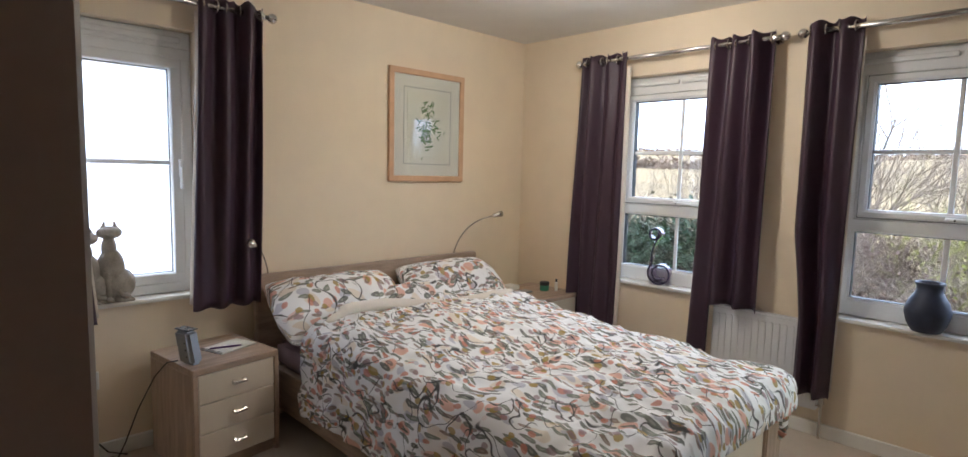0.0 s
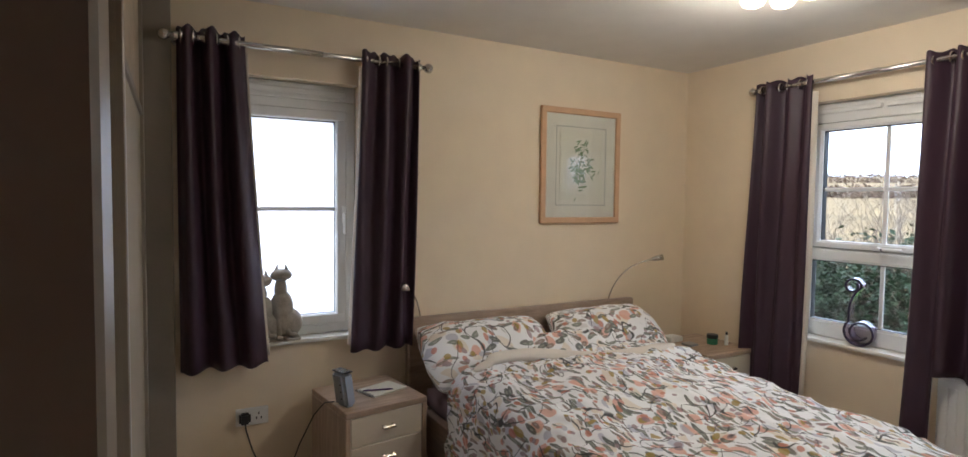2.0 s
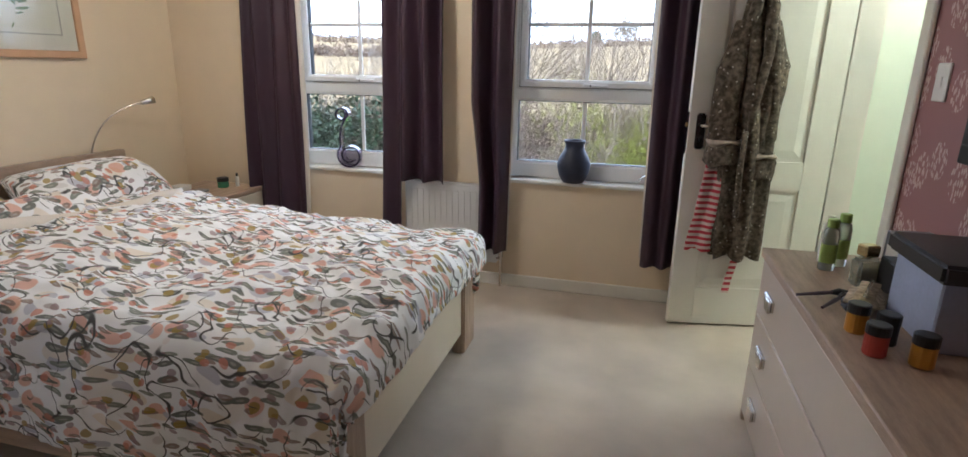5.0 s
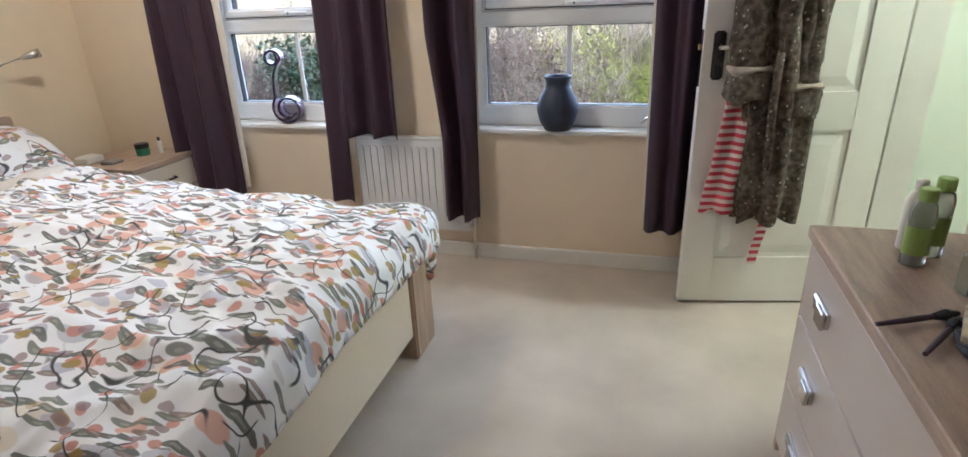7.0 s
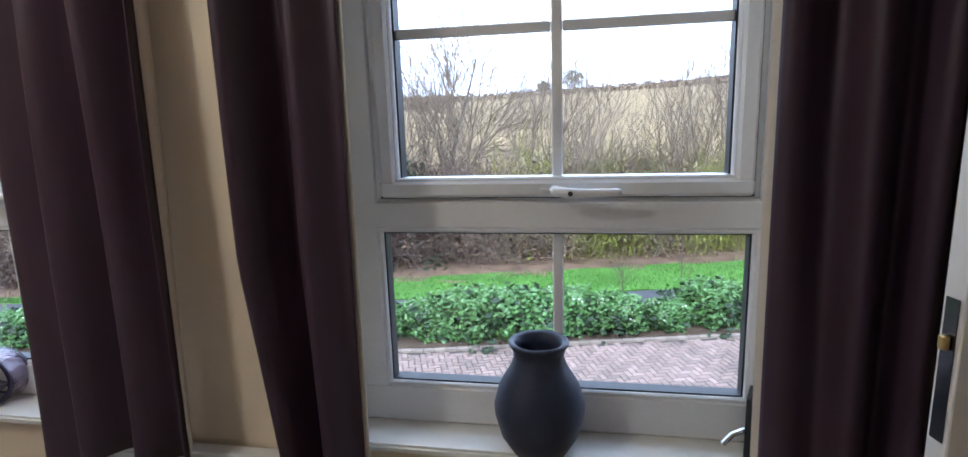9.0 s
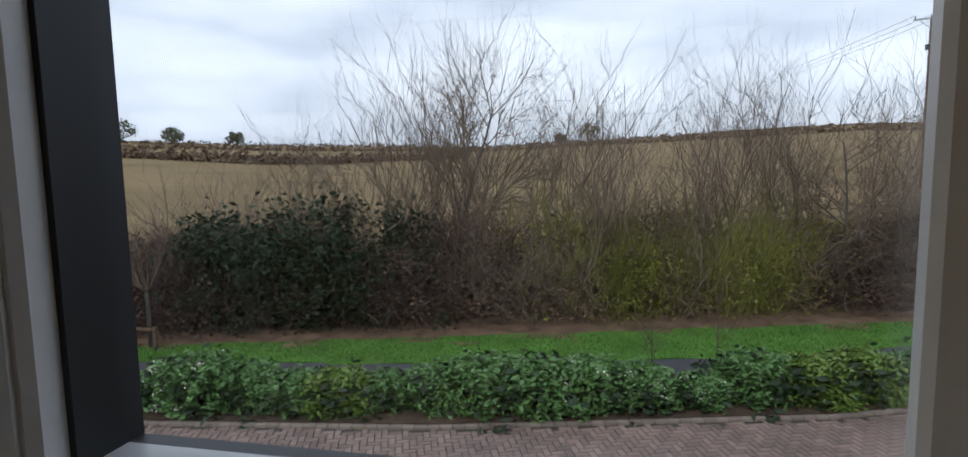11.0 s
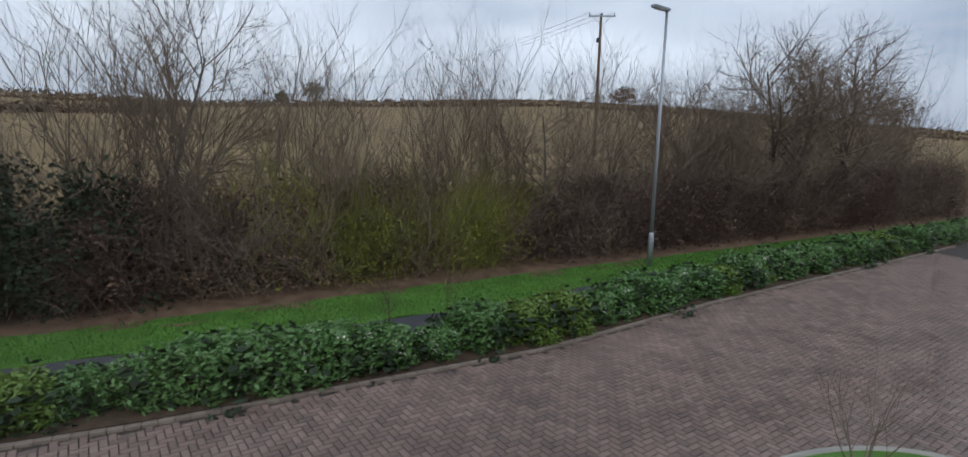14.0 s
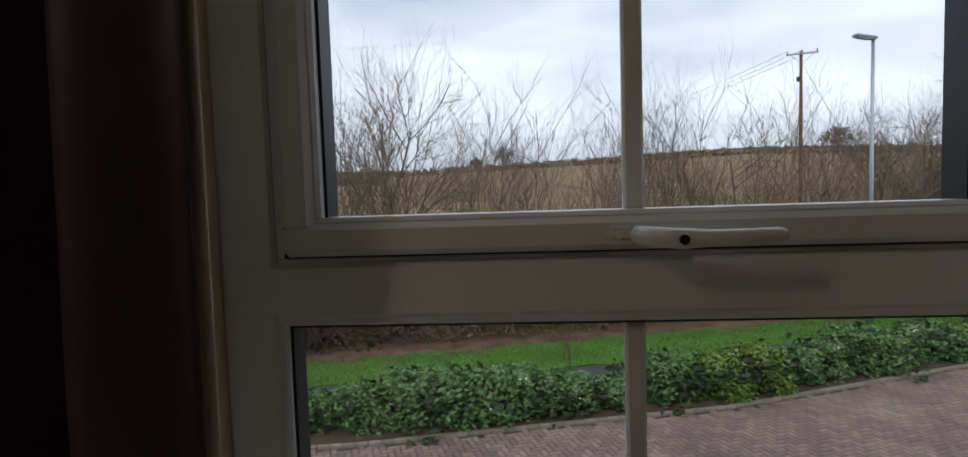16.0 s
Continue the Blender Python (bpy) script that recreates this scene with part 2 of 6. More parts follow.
gb.inputs["Base Color"].default_value = (0.9, 0.8, 0.6, 1)
gb.inputs["Emission Color"].default_value = (1, 0.72, 0.4, 1)
gb.inputs["Emission Strength"].default_value = 4


# ---------------- building helpers ----------------
def mesh_from(name, bm, material, smooth=False):
    me = bpy.data.meshes.new(name)
    bm.normal_update()
    bm.to_mesh(me)
    bm.free()
    for k in material if isinstance(material, (list, tuple)) else (material,):
        me.materials.append(k)
    if smooth:
        me.polygons.foreach_set("use_smooth", [True] * len(me.polygons))
    return me


def part(name, bm, material, parent, label="", smooth=False):
    ob = new(name, mesh_from(name, bm, material, smooth))
    ob.parent = parent
    if label:
        ob["label"] = label
    return ob


def thing(name, label, category, at=(0, 0, 0), rz=0.0, group="", kind=""):
    ob = new(name)
    ob.matrix_world = pose(*at, 0, 0, rz)
    return tagged(ob, label, category, group, kind)


def solid(name, bm, material, label, category, group="", kind="", smooth=False):
    ob = new(name, mesh_from(name, bm, material, smooth))
    return tagged(ob, label, category, group, kind)


def box(x0, x1, y0, y1, z0, z1, bevel=0.0, bm=None, seg=1):
    tmp = bmesh.new()
    bmesh.ops.create_cube(tmp, size=1, matrix=Matrix.Translation(((x0 + x1) / 2, (y0 + y1) / 2, (z0 + z1) / 2)) @ Matrix.Diagonal((abs(x1 - x0), abs(y1 - y0), abs(z1 - z0), 1)))
    if bevel:
        bmesh.ops.bevel(tmp, geom=tmp.edges[:], offset=bevel, segments=seg, affect="EDGES")
    if bm is None:
        return tmp
    return merge(bm, tmp)


def merge(bm, other):
    me = bpy.data.meshes.new("tmp")
    other.to_mesh(me)
    other.free()
    bm.from_mesh(me)
    bpy.data.meshes.remove(me)
    return bm


def lathe(profile, n=32, bm=None, centre=(0, 0)):
    """Turns (radius, height) pairs round the upright axis."""
    bm = bm or bmesh.new()
    rings = []
    for r, z in profile:
        rings.append([bm.verts.new((centre[0] + r * math.cos(2 * math.pi * k / n), centre[1] + r * math.sin(2 * math.pi * k / n), z)) for k in range(n)])
    for a, b in zip(rings, rings[1:]):
        for k in range(n):
            bm.faces.new((a[k], a[(k + 1) % n], b[(k + 1) % n], b[k]))
    bm.faces.new(list(reversed(rings[0])))
    bm.faces.new(rings[-1])
    return bm


def tube(points, radius, n=8, bm=None):
    """A round bar along points; radius is one number or one for each point."""
    bm = bm or bmesh.new()
    pts = [Vector(p) for p in points]
    rad = radius if isinstance(radius, (list, tuple)) else [radius] * len(pts)
    rings = []
    side = None
    for k, p in enumerate(pts):
        d = (pts[min(k + 1, len(pts) - 1)] - pts[max(k - 1, 0)]).normalized()
        side = d.orthogonal().normalized() if side is None else (side - d * side.dot(d)).normalized()
        up = d.cross(side)
        rings.append([bm.verts.new(p + rad[k] * (side * math.cos(2 * math.pi * j / n) + up * math.sin(2 * math.pi * j / n))) for j in range(n)])
    for a, b in zip(rings, rings[1:]):
        for j in range(n):
            bm.faces.new((a[j], a[(j + 1) % n], b[(j + 1) % n], b[j]))
    bm.faces.new(list(reversed(rings[0])))
    bm.faces.new(rings[-1])
    return bm


def sheet(fn, nu, nv, thick=0.0, uv=None):
    """A grid fn(u, v) with u, v in 0..1, doubled to a thickness along its normals; uv(u, v) in metres."""
    bm = bmesh.new()
    lay = bm.loops.layers.uv.new("UVMap")
    P = [[Vector(fn(i / nu, j / nv)) for j in range(nv + 1)] for i in range(nu + 1)]
    V = [[bm.verts.new(p) for p in row] for row in P]
    faces = [(i, j) for i in range(nu) for j in range(nv)]
    quads = []
    for i, j in faces:
        quads.append((bm.faces.new((V[i][j], V[i + 1][j], V[i + 1][j + 1], V[i][j + 1])), ((i, j), (i + 1, j), (i + 1, j + 1), (i, j + 1))))
    if thick:
        bm.normal_update()
        W = [[bm.verts.new(V[i][j].co - thick * V[i][j].normal) for j in range(nv + 1)] for i in range(nu + 1)]
        for i, j in faces:
            quads.append((bm.faces.new((W[i][j + 1], W[i + 1][j + 1], W[i + 1][j], W[i][j])), ((i, j + 1), (i + 1, j + 1), (i + 1, j), (i, j))))
        rim = [(i, 0) for i in range(nu)] + [(nu, j) for j in range(nv)] + [(i, nv) for i in range(nu, 0, -1)] + [(0, j) for j in range(nv, 0, -1)]
        for a, b in zip(rim, rim[1:] + rim[:1]):
            quads.append((bm.faces.new((V[b[0]][b[1]], V[a[0]][a[1]], W[a[0]][a[1]], W[b[0]][b[1]])), (b, a, a, b)))
    if uv:
        for fc, idx in quads:
            for lp, (i, j) in zip(fc.loops, idx):
                lp[lay].uv = uv(i / nu, j / nv)
    return bm


def wall_with_holes(x0, x1, z0, z1, y0, y1, holes):
    """An upright slab along x, cut by holes (xa, xb, za, zb)."""
    bm = bmesh.new()
    xs = sorted({x0, x1, *[h[0] for h in holes], *[h[1] for h in holes]})
    for a, b in zip(xs, xs[1:]):
        cut = sorted((h[2], h[3]) for h in holes if h[0] <= a and h[1] >= b)
        z = z0
        for lo, hi in cut + [(z1, z1)]:
            if lo > z:
                box(a, b, y0, y1, z, lo, bm=bm)
            z = hi
    bmesh.ops.remove_doubles(bm, verts=bm.verts, dist=1e-5)
    return bm


def turned(bm, m):
    bmesh.ops.transform(bm, matrix=m, verts=bm.verts)
    return bm


# ---------------- the bedroom shell ----------------
RX, RY, RZ = 3.88, -4.3, 2.36       # east wall, south wall, ceiling
OUT = 0.20
W1, W2 = (0.831, 1.731), (2.207, 3.107)
SILL, HEAD = 0.645, 2.02
LWIN = (-3.08, -2.40, 0.71, 2.02)
DOORWAY = (-0.86, -0.13, 2.02)

solid("floor", box(0, RX, RY, 0, -0.2, 0), M_CARPET, "beige fitted bedroom carpet with soft pile", "carpet", kind="structure")
solid("ceiling", box(0, RX, RY, 0, RZ, RZ + 0.2), M_CEIL, "smooth white painted bedroom ceiling", "ceiling", kind="structure")
wall_n = solid("wall_north", wall_with_holes(-OUT, RX + 1.6, -0.2, RZ + 0.2, 0, OUT, [(*W1, SILL, HEAD), (*W2, SILL, HEAD)]), M_WALL,
               "cream painted outer wall with two window openings", "wall", kind="structure")
bm = wall_with_holes(RY - 0.1, -0.0, -0.2, RZ + 0.2, -OUT, 0, [LWIN])
turned(bm, Matrix(((0, 1, 0, 0), (1, 0, 0, 0), (0, 0, 1, 0), (0, 0, 0, 1))))
bmesh.ops.reverse_faces(bm, faces=bm.faces)
solid("wall_west", bm, M_WALL, "cream painted wall behind the bed with a window", "wall", kind="structure")
solid("wall_south", box(0, RX + 0.1, RY - 0.1, RY, -0.2, RZ + 0.2), M_WALL, "plain cream painted wall", "wall", kind="structure")

# papered wall with the doorway
M_PAPER, pn, pl, pb = nodes_of("mauve_wallpaper", 0.6)
p_tc = pn.new("ShaderNodeTexCoord")
p_col = (0.34, 0.165, 0.165)
p_noise = pn.new("ShaderNodeTexNoise")
p_noise.inputs["Scale"].default_value = 140
pl.new(p_tc.outputs["Object"], p_noise.inputs["Vector"])
p_sep = pn.new("ShaderNodeSeparateXYZ")
pl.new(p_tc.outputs["Object"], p_sep.inputs[0])
p_cmb = pn.new("ShaderNodeCombineXYZ")
pl.new(p_sep.outputs[1], p_cmb.inputs[0])
pl.new(p_sep.outputs[2], p_cmb.inputs[1])
p_prev = None
for ang, sx, sy, loc in ((35, 1, 1, 0), (-30, 1, 1, 3.3)):
    mp1 = pn.new("ShaderNodeMapping")
    mp1.inputs["Scale"].default_value = (5.2, 4.2, 1)
    mp1.inputs["Location"].default_value = (loc, loc * 0.7, 0)
    pl.new(p_cmb.outputs[0], mp1.inputs[0])
    spray = pn.new("ShaderNodeTexVoronoi")
    spray.voronoi_dimensions = "2D"
    spray.inputs["Scale"].default_value = 1
    spray.inputs["Randomness"].default_value = 0.7
    pl.new(mp1.outputs[0], spray.inputs["Vector"])
    near = pn.new("ShaderNodeMath")
    near.operation = "LESS_THAN"
    near.inputs[1].default_value = 0.26
    pl.new(spray.outputs["Distance"], near.inputs[0])
    mp2 = pn.new("ShaderNodeMapping")
    mp2.inputs["Rotation"].default_value = (0, 0, radians(ang))
    mp2.inputs["Scale"].default_value = (85, 34, 1)
    pl.new(p_cmb.outputs[0], mp2.inputs[0])
    leaf = pn.new("ShaderNodeTexVoronoi")
    leaf.voronoi_dimensions = "2D"
    leaf.inputs["Scale"].default_value = 1
    pl.new(mp2.outputs[0], leaf.inputs["Vector"])
    lt = pn.new("ShaderNodeMath")
    lt.operation = "LESS_THAN"
    lt.inputs[1].default_value = 0.34
    pl.new(leaf.outputs["Distance"], lt.inputs[0])
    both = pn.new("ShaderNodeMath")
    both.operation = "MULTIPLY"
    pl.new(near.outputs[0], both.inputs[0])
    pl.new(lt.outputs[0], both.inputs[1])
    mx = pn.new("ShaderNodeMixRGB")
    mx.inputs[1].default_value = (*p_col, 1)
    if p_prev:
        pl.new(p_prev, mx.inputs[1])
    mx.inputs[2].default_value = (0.60, 0.45, 0.42, 1)
    pl.new(both.outputs[0], mx.inputs[0])
    p_prev = mx.outputs[0]
pl.new(p_prev, pb.inputs["Base Color"])
p_bump = pn.new("ShaderNodeBump")
p_bump.inputs["Strength"].default_value, p_bump.inputs["Distance"].default_value = 0.1, 0.003
pl.new(p_noise.outputs["Fac"], p_bump.inputs["Height"])
pl.new(p_bump.outputs[0], pb.inputs["Normal"])
bm = wall_with_holes(RY, 0, -0.2, RZ + 0.2, -(RX + 0.1), -RX, [(DOORWAY[0], DOORWAY[1], 0.0, DOORWAY[2])])
turned(bm, Matrix(((0, -1, 0, 0), (1, 0, 0, 0), (0, 0, 1, 0), (0, 0, 0, 1))))
solid("wall_east", bm, M_PAPER, "mauve wallpaper with pale leaf sprays round the doorway", "wall", kind="structure")

# landing behind the doorway
solid("landing_floor", box(RX, 5.2, -2.2, 0, -0.2, -0.002), M_CARPET, "beige carpet of the landing", "carpet", kind="structure")
solid("landing_ceiling", box(RX + 0.1, 5.2, -2.2, 0, RZ, RZ + 0.2), M_CEIL, "white landing ceiling", "ceiling", kind="structure")
bm = box(5.1, 5.2, -2.2, 0, 0, RZ)
box(RX + 0.1, 5.1, -2.2, -2.1, 0, RZ, bm=bm)
box(RX + 0.104, 5.1, -0.012, -0.003, 0, RZ, bm=bm)
solid("landing_wall", bm, M_HALL, "pale green painted landing wall", "wall", kind="structure")

# skirting boards
for k, (a, b, c, d) in enumerate(((0.0, RX, -0.016, 0.0), (0.0, 0.016, -3.28, -0.018), (RX - 0.016, RX, -3.6, DOORWAY[0] - 0.075))):
    solid("baseboard", box(a, b, c, d, 0.0, 0.075, 0.004), M_WHITE, "white painted skirting board", "skirting", kind="structure")
# door lining and casing
bm = bmesh.new()
for ya, yb in ((DOORWAY[0], DOORWAY[0] + 0.025), (DOORWAY[1] - 0.025, DOORWAY[1])):
    box(RX - 0.002, RX + 0.105, ya, yb, 0, DOORWAY[2], bm=bm)
box(RX - 0.002, RX + 0.105, DOORWAY[0] + 0.025, DOORWAY[1] - 0.025, DOORWAY[2] - 0.025, DOORWAY[2], bm=bm)
box(RX - 0.02, RX - 0.0025, DOORWAY[0] - 0.06, DOORWAY[0] + 0.008, 0, DOORWAY[2] - 0.008, 0.005, bm=bm)
box(RX - 0.02, RX - 0.0025, DOORWAY[1] - 0.008, DOORWAY[1] + 0.06, 0, DOORWAY[2] - 0.008, 0.005, bm=bm)
box(RX - 0.02, RX - 0.0025, DOORWAY[0] - 0.06, DOORWAY[1] + 0.06, DOORWAY[2] - 0.008, DOORWAY[2] + 0.06, 0.005, bm=bm)
box(RX + 0.045, RX + 0.06, DOORWAY[0] + 0.025, DOORWAY[0] + 0.037, 0, DOORWAY[2] - 0.025, bm=bm)
casing = solid("door_frame", bm, M_WHITE, "white gloss painted door casing", "door frame", kind="structure")
part("strike_plate", box(RX + 0.02, RX + 0.04, DOORWAY[0] + 0.025, DOORWAY[0] + 0.028, 0.98, 1.10, 0.001), M_BLACK, casing, "dark metal strike plate")


# ---------------- windows ----------------
def frame_ring(bm, xa, xb, za, zb, w, y0, y1, bevel=0.006):
    for q in ((xa, xb, za, za + w), (xa, xb, zb - w, zb)):
        box(q[0], q[1], y0, y1, q[2], q[3], bevel, bm=bm)
    for q in ((xa, xa + w), (xb - w, xb)):
        box(q[0], q[1], y0 + 0.0006, y1 - 0.0006, za + w - bevel * 1.2, zb - w + bevel * 1.2, bevel, bm=bm)
    return bm


def sash_window(name, xa, xb, label):
    cx = (xa + xb) / 2
    win = thing(name, label, "window", (cx, 0, 0), kind="structure")
    ha = (xb - xa) / 2
    yf0, yf1 = 0.075, 0.145
    bm = bmesh.new()
    box(-ha, ha, yf0, yf1, SILL + 0.02, 0.755, 0.006, bm=bm)
    box(-ha, ha, yf0, yf1, 1.117, 1.180, 0.006, bm=bm)
    box(-ha, ha, yf0, yf1, 1.905, HEAD, 0.006, bm=bm)
    for s in (-1, 1):
        box(min(s * ha, s * (ha - 0.062)), max(s * ha, s * (ha - 0.062)), yf0 + 0.0005, yf1, 0.748, 1.91, 0.004, bm=bm)
    part("window_frame", bm, M_UPVC, win)
    # stepped rebate and dark gasket round the opening sash
    part("rebate", frame_ring(bmesh.new(), -ha + 0.060, ha - 0.060, 1.172, 1.918, 0.014, yf0 + 0.006, yf1 - 0.005, 0.003), M_UPVC, win)
    part("gasket", frame_ring(bmesh.new(), -ha + 0.073, ha - 0.073, 1.1845, 1.9055, 0.006, yf0 + 0.002, yf1 - 0.01, 0.0), M_SEAL, win, "dark gasket round the opening sash")
    bm = frame_ring(bmesh.new(), -ha + 0.0765, ha - 0.0765, 1.1875, 1.9025, 0.034, yf0 - 0.014, yf1 - 0.02, 0.006)
    sash = part("sash", bm, M_UPVC, win)
    part("bead", frame_ring(bmesh.new(), -ha + 0.104, ha - 0.104, 1.215, 1.875, 0.013, yf0 - 0.006, yf1 - 0.03, 0.004), M_UPVC, sash)
    part("bead", frame_ring(bmesh.new(), -ha + 0.056, ha - 0.056, 0.748, 1.124, 0.014, yf0 + 0.004, yf1 - 0.03, 0.003), M_UPVC, win)
    part("seal", frame_ring(bmesh.new(), -ha + 0.113, ha - 0.113, 1.220, 1.866, 0.0075, 0.084, 0.121, 0.0), M_SEAL, sash, "black rubber glazing seal")
    part("seal", frame_ring(bmesh.new(), -ha + 0.066, ha - 0.066, 0.758, 1.114, 0.0075, 0.088, 0.121, 0.0), M_SEAL, win, "black rubber glazing seal")
    g = part("pane", box(-ha + 0.117, ha - 0.117, 0.108, 0.112, 1.225, 1.860), M_GLASS, sash)
    g.visible_shadow = False
    g = part("pane", box(-ha + 0.072, ha - 0.072, 0.108, 0.112, 0.763, 1.109), M_GLASS, win)
    g.visible_shadow = False
    part("glazing_bar", box(-0.011, 0.011, 0.095, 0.107, 1.226, 1.859, 0.003), M_UPVC, sash)
    bm = box(-ha + 0.119, -0.0115, 0.095, 0.106, 1.512, 1.533, 0.003)
    box(0.0115, ha - 0.119, 0.095, 0.106, 1.512, 1.533, 0.003, bm=bm)
    part("glazing_bar", bm, M_UPVC, sash)
    part("glazing_bar", box(-0.011, 0.011, 0.095, 0.107, 0.764, 1.108, 0.003), M_UPVC, win)
    # trickle vents in the head
    for a, b in ((-ha + 0.05, -0.02), (0.0, ha - 0.09)):
        part("trickle_vent", box(a, b, yf0 - 0.018, yf0 + 0.001, 1.958, 1.985, 0.005), M_UPVC, win)
    # handle
    hz = 1.203
    bm = box(-0.036, 0.036, yf0 - 0.024, yf0 - 0.0145, hz - 0.0085, hz + 0.0085, 0.006, seg=3)
    h = part("window_handle", bm, M_UPVC, win, "white window handle with key lock")
    bm = tube([(-0.004, yf0 - 0.022, hz), (0.002, yf0 - 0.038, hz), (0.014, yf0 - 0.050, hz - 0.001), (0.030, yf0 - 0.054, hz - 0.002), (0.060, yf0 - 0.056, hz - 0.002), (0.118, yf0 - 0.056, hz - 0.001), (0.124, yf0 - 0.055, hz - 0.001)],
              [0.0095, 0.0095, 0.0100, 0.0100, 0.0080, 0.0078, 0.0055], 14)
    part("lever", bm, M_UPVC, h, smooth=True)
    part("lock", turned(lathe([(0.0048, 0), (0.0048, 0.0035)], 14), pose(0.029, yf0 - 0.0625, hz - 0.002, 90)), M_BLACK, h, "round dark key lock")
    part("screw_cap", turned(lathe([(0.0045, 0), (0.0038, 0.0015)], 12), pose(-0.024, yf0 - 0.0238, hz, 90)), M_UPVC, h)
    sl = box(-ha - 0.03, ha + 0.03, -0.028, -0.0005, SILL, SILL + 0.02, 0.006, seg=2)
    box(-ha + 0.0005, ha - 0.0005, -0.006, 0.215, SILL + 0.0005, SILL + 0.0195, bm=sl)
    part("window_sill", sl, M_WHITE, win)
    return win


sash_window("window_1", *W1, "white upvc sash-style window with glazing bars")
sash_window("window_2", *W2, "white upvc sash-style window with glazing bars")

# window beside the bed, in the west wall; built along x and turned
lw = thing("window_3", "white upvc casement window with obscured glass", "window", (0, (LWIN[0] + LWIN[1]) / 2, 0), 90, kind="structure")
ha, zl, zh = (LWIN[1] - LWIN[0]) / 2, LWIN[2], LWIN[3]
bm = frame_ring(bmesh.new(), -ha, ha, zl + 0.02, zh - 0.08, 0.055, 0.075, 0.145)
box(-ha, ha, 0.075, 0.145, zh - 0.082, zh, 0.006, bm=bm)
part("window_frame", bm, M_UPVC, lw)
part("sash", frame_ring(bmesh.new(), -ha + 0.048, ha - 0.048, zl + 0.068, zh - 0.128, 0.055, 0.062, 0.135, 0.007), M_UPVC, lw)
part("seal", frame_ring(bmesh.new(), -ha + 0.100, ha - 0.100, zl + 0.120, zh - 0.180, 0.006, 0.088, 0.128, 0), M_SEAL, lw, "black rubber glazing seal")
g = part("pane", box(-ha + 0.104, ha - 0.104, 0.098, 0.102, zl + 0.124, zh - 0.184), M_FROST, lw)
g.visible_shadow = False
part("glazing_bar", box(-ha + 0.104, ha - 0.104, 0.086, 0.097, 1.370, 1.392, 0.003), M_UPVC, lw)
part("trickle_vent", box(-ha + 0.05, ha - 0.05, 0.057, 0.076, zh - 0.06, zh - 0.03, 0.005), M_UPVC, lw)
bm = box(ha - 0.075, ha - 0.05, 0.05, 0.0615, 1.31, 1.40, 0.005)
box(ha - 0.072, ha - 0.054, 0.035, 0.05, 1.25, 1.36, 0.006, bm=bm)
part("window_handle", bm, M_UPVC, lw, "white casement handle")
bm = box(-ha - 0.03, ha + 0.03, -0.028, -0.0005, zl, zl + 0.02, 0.006, seg=2)
box(-ha + 0.0005, ha - 0.0005, -0.006, 0.215, zl + 0.0005, zl + 0.0195, bm=bm)
part("window_sill", bm, M_WHITE, lw)


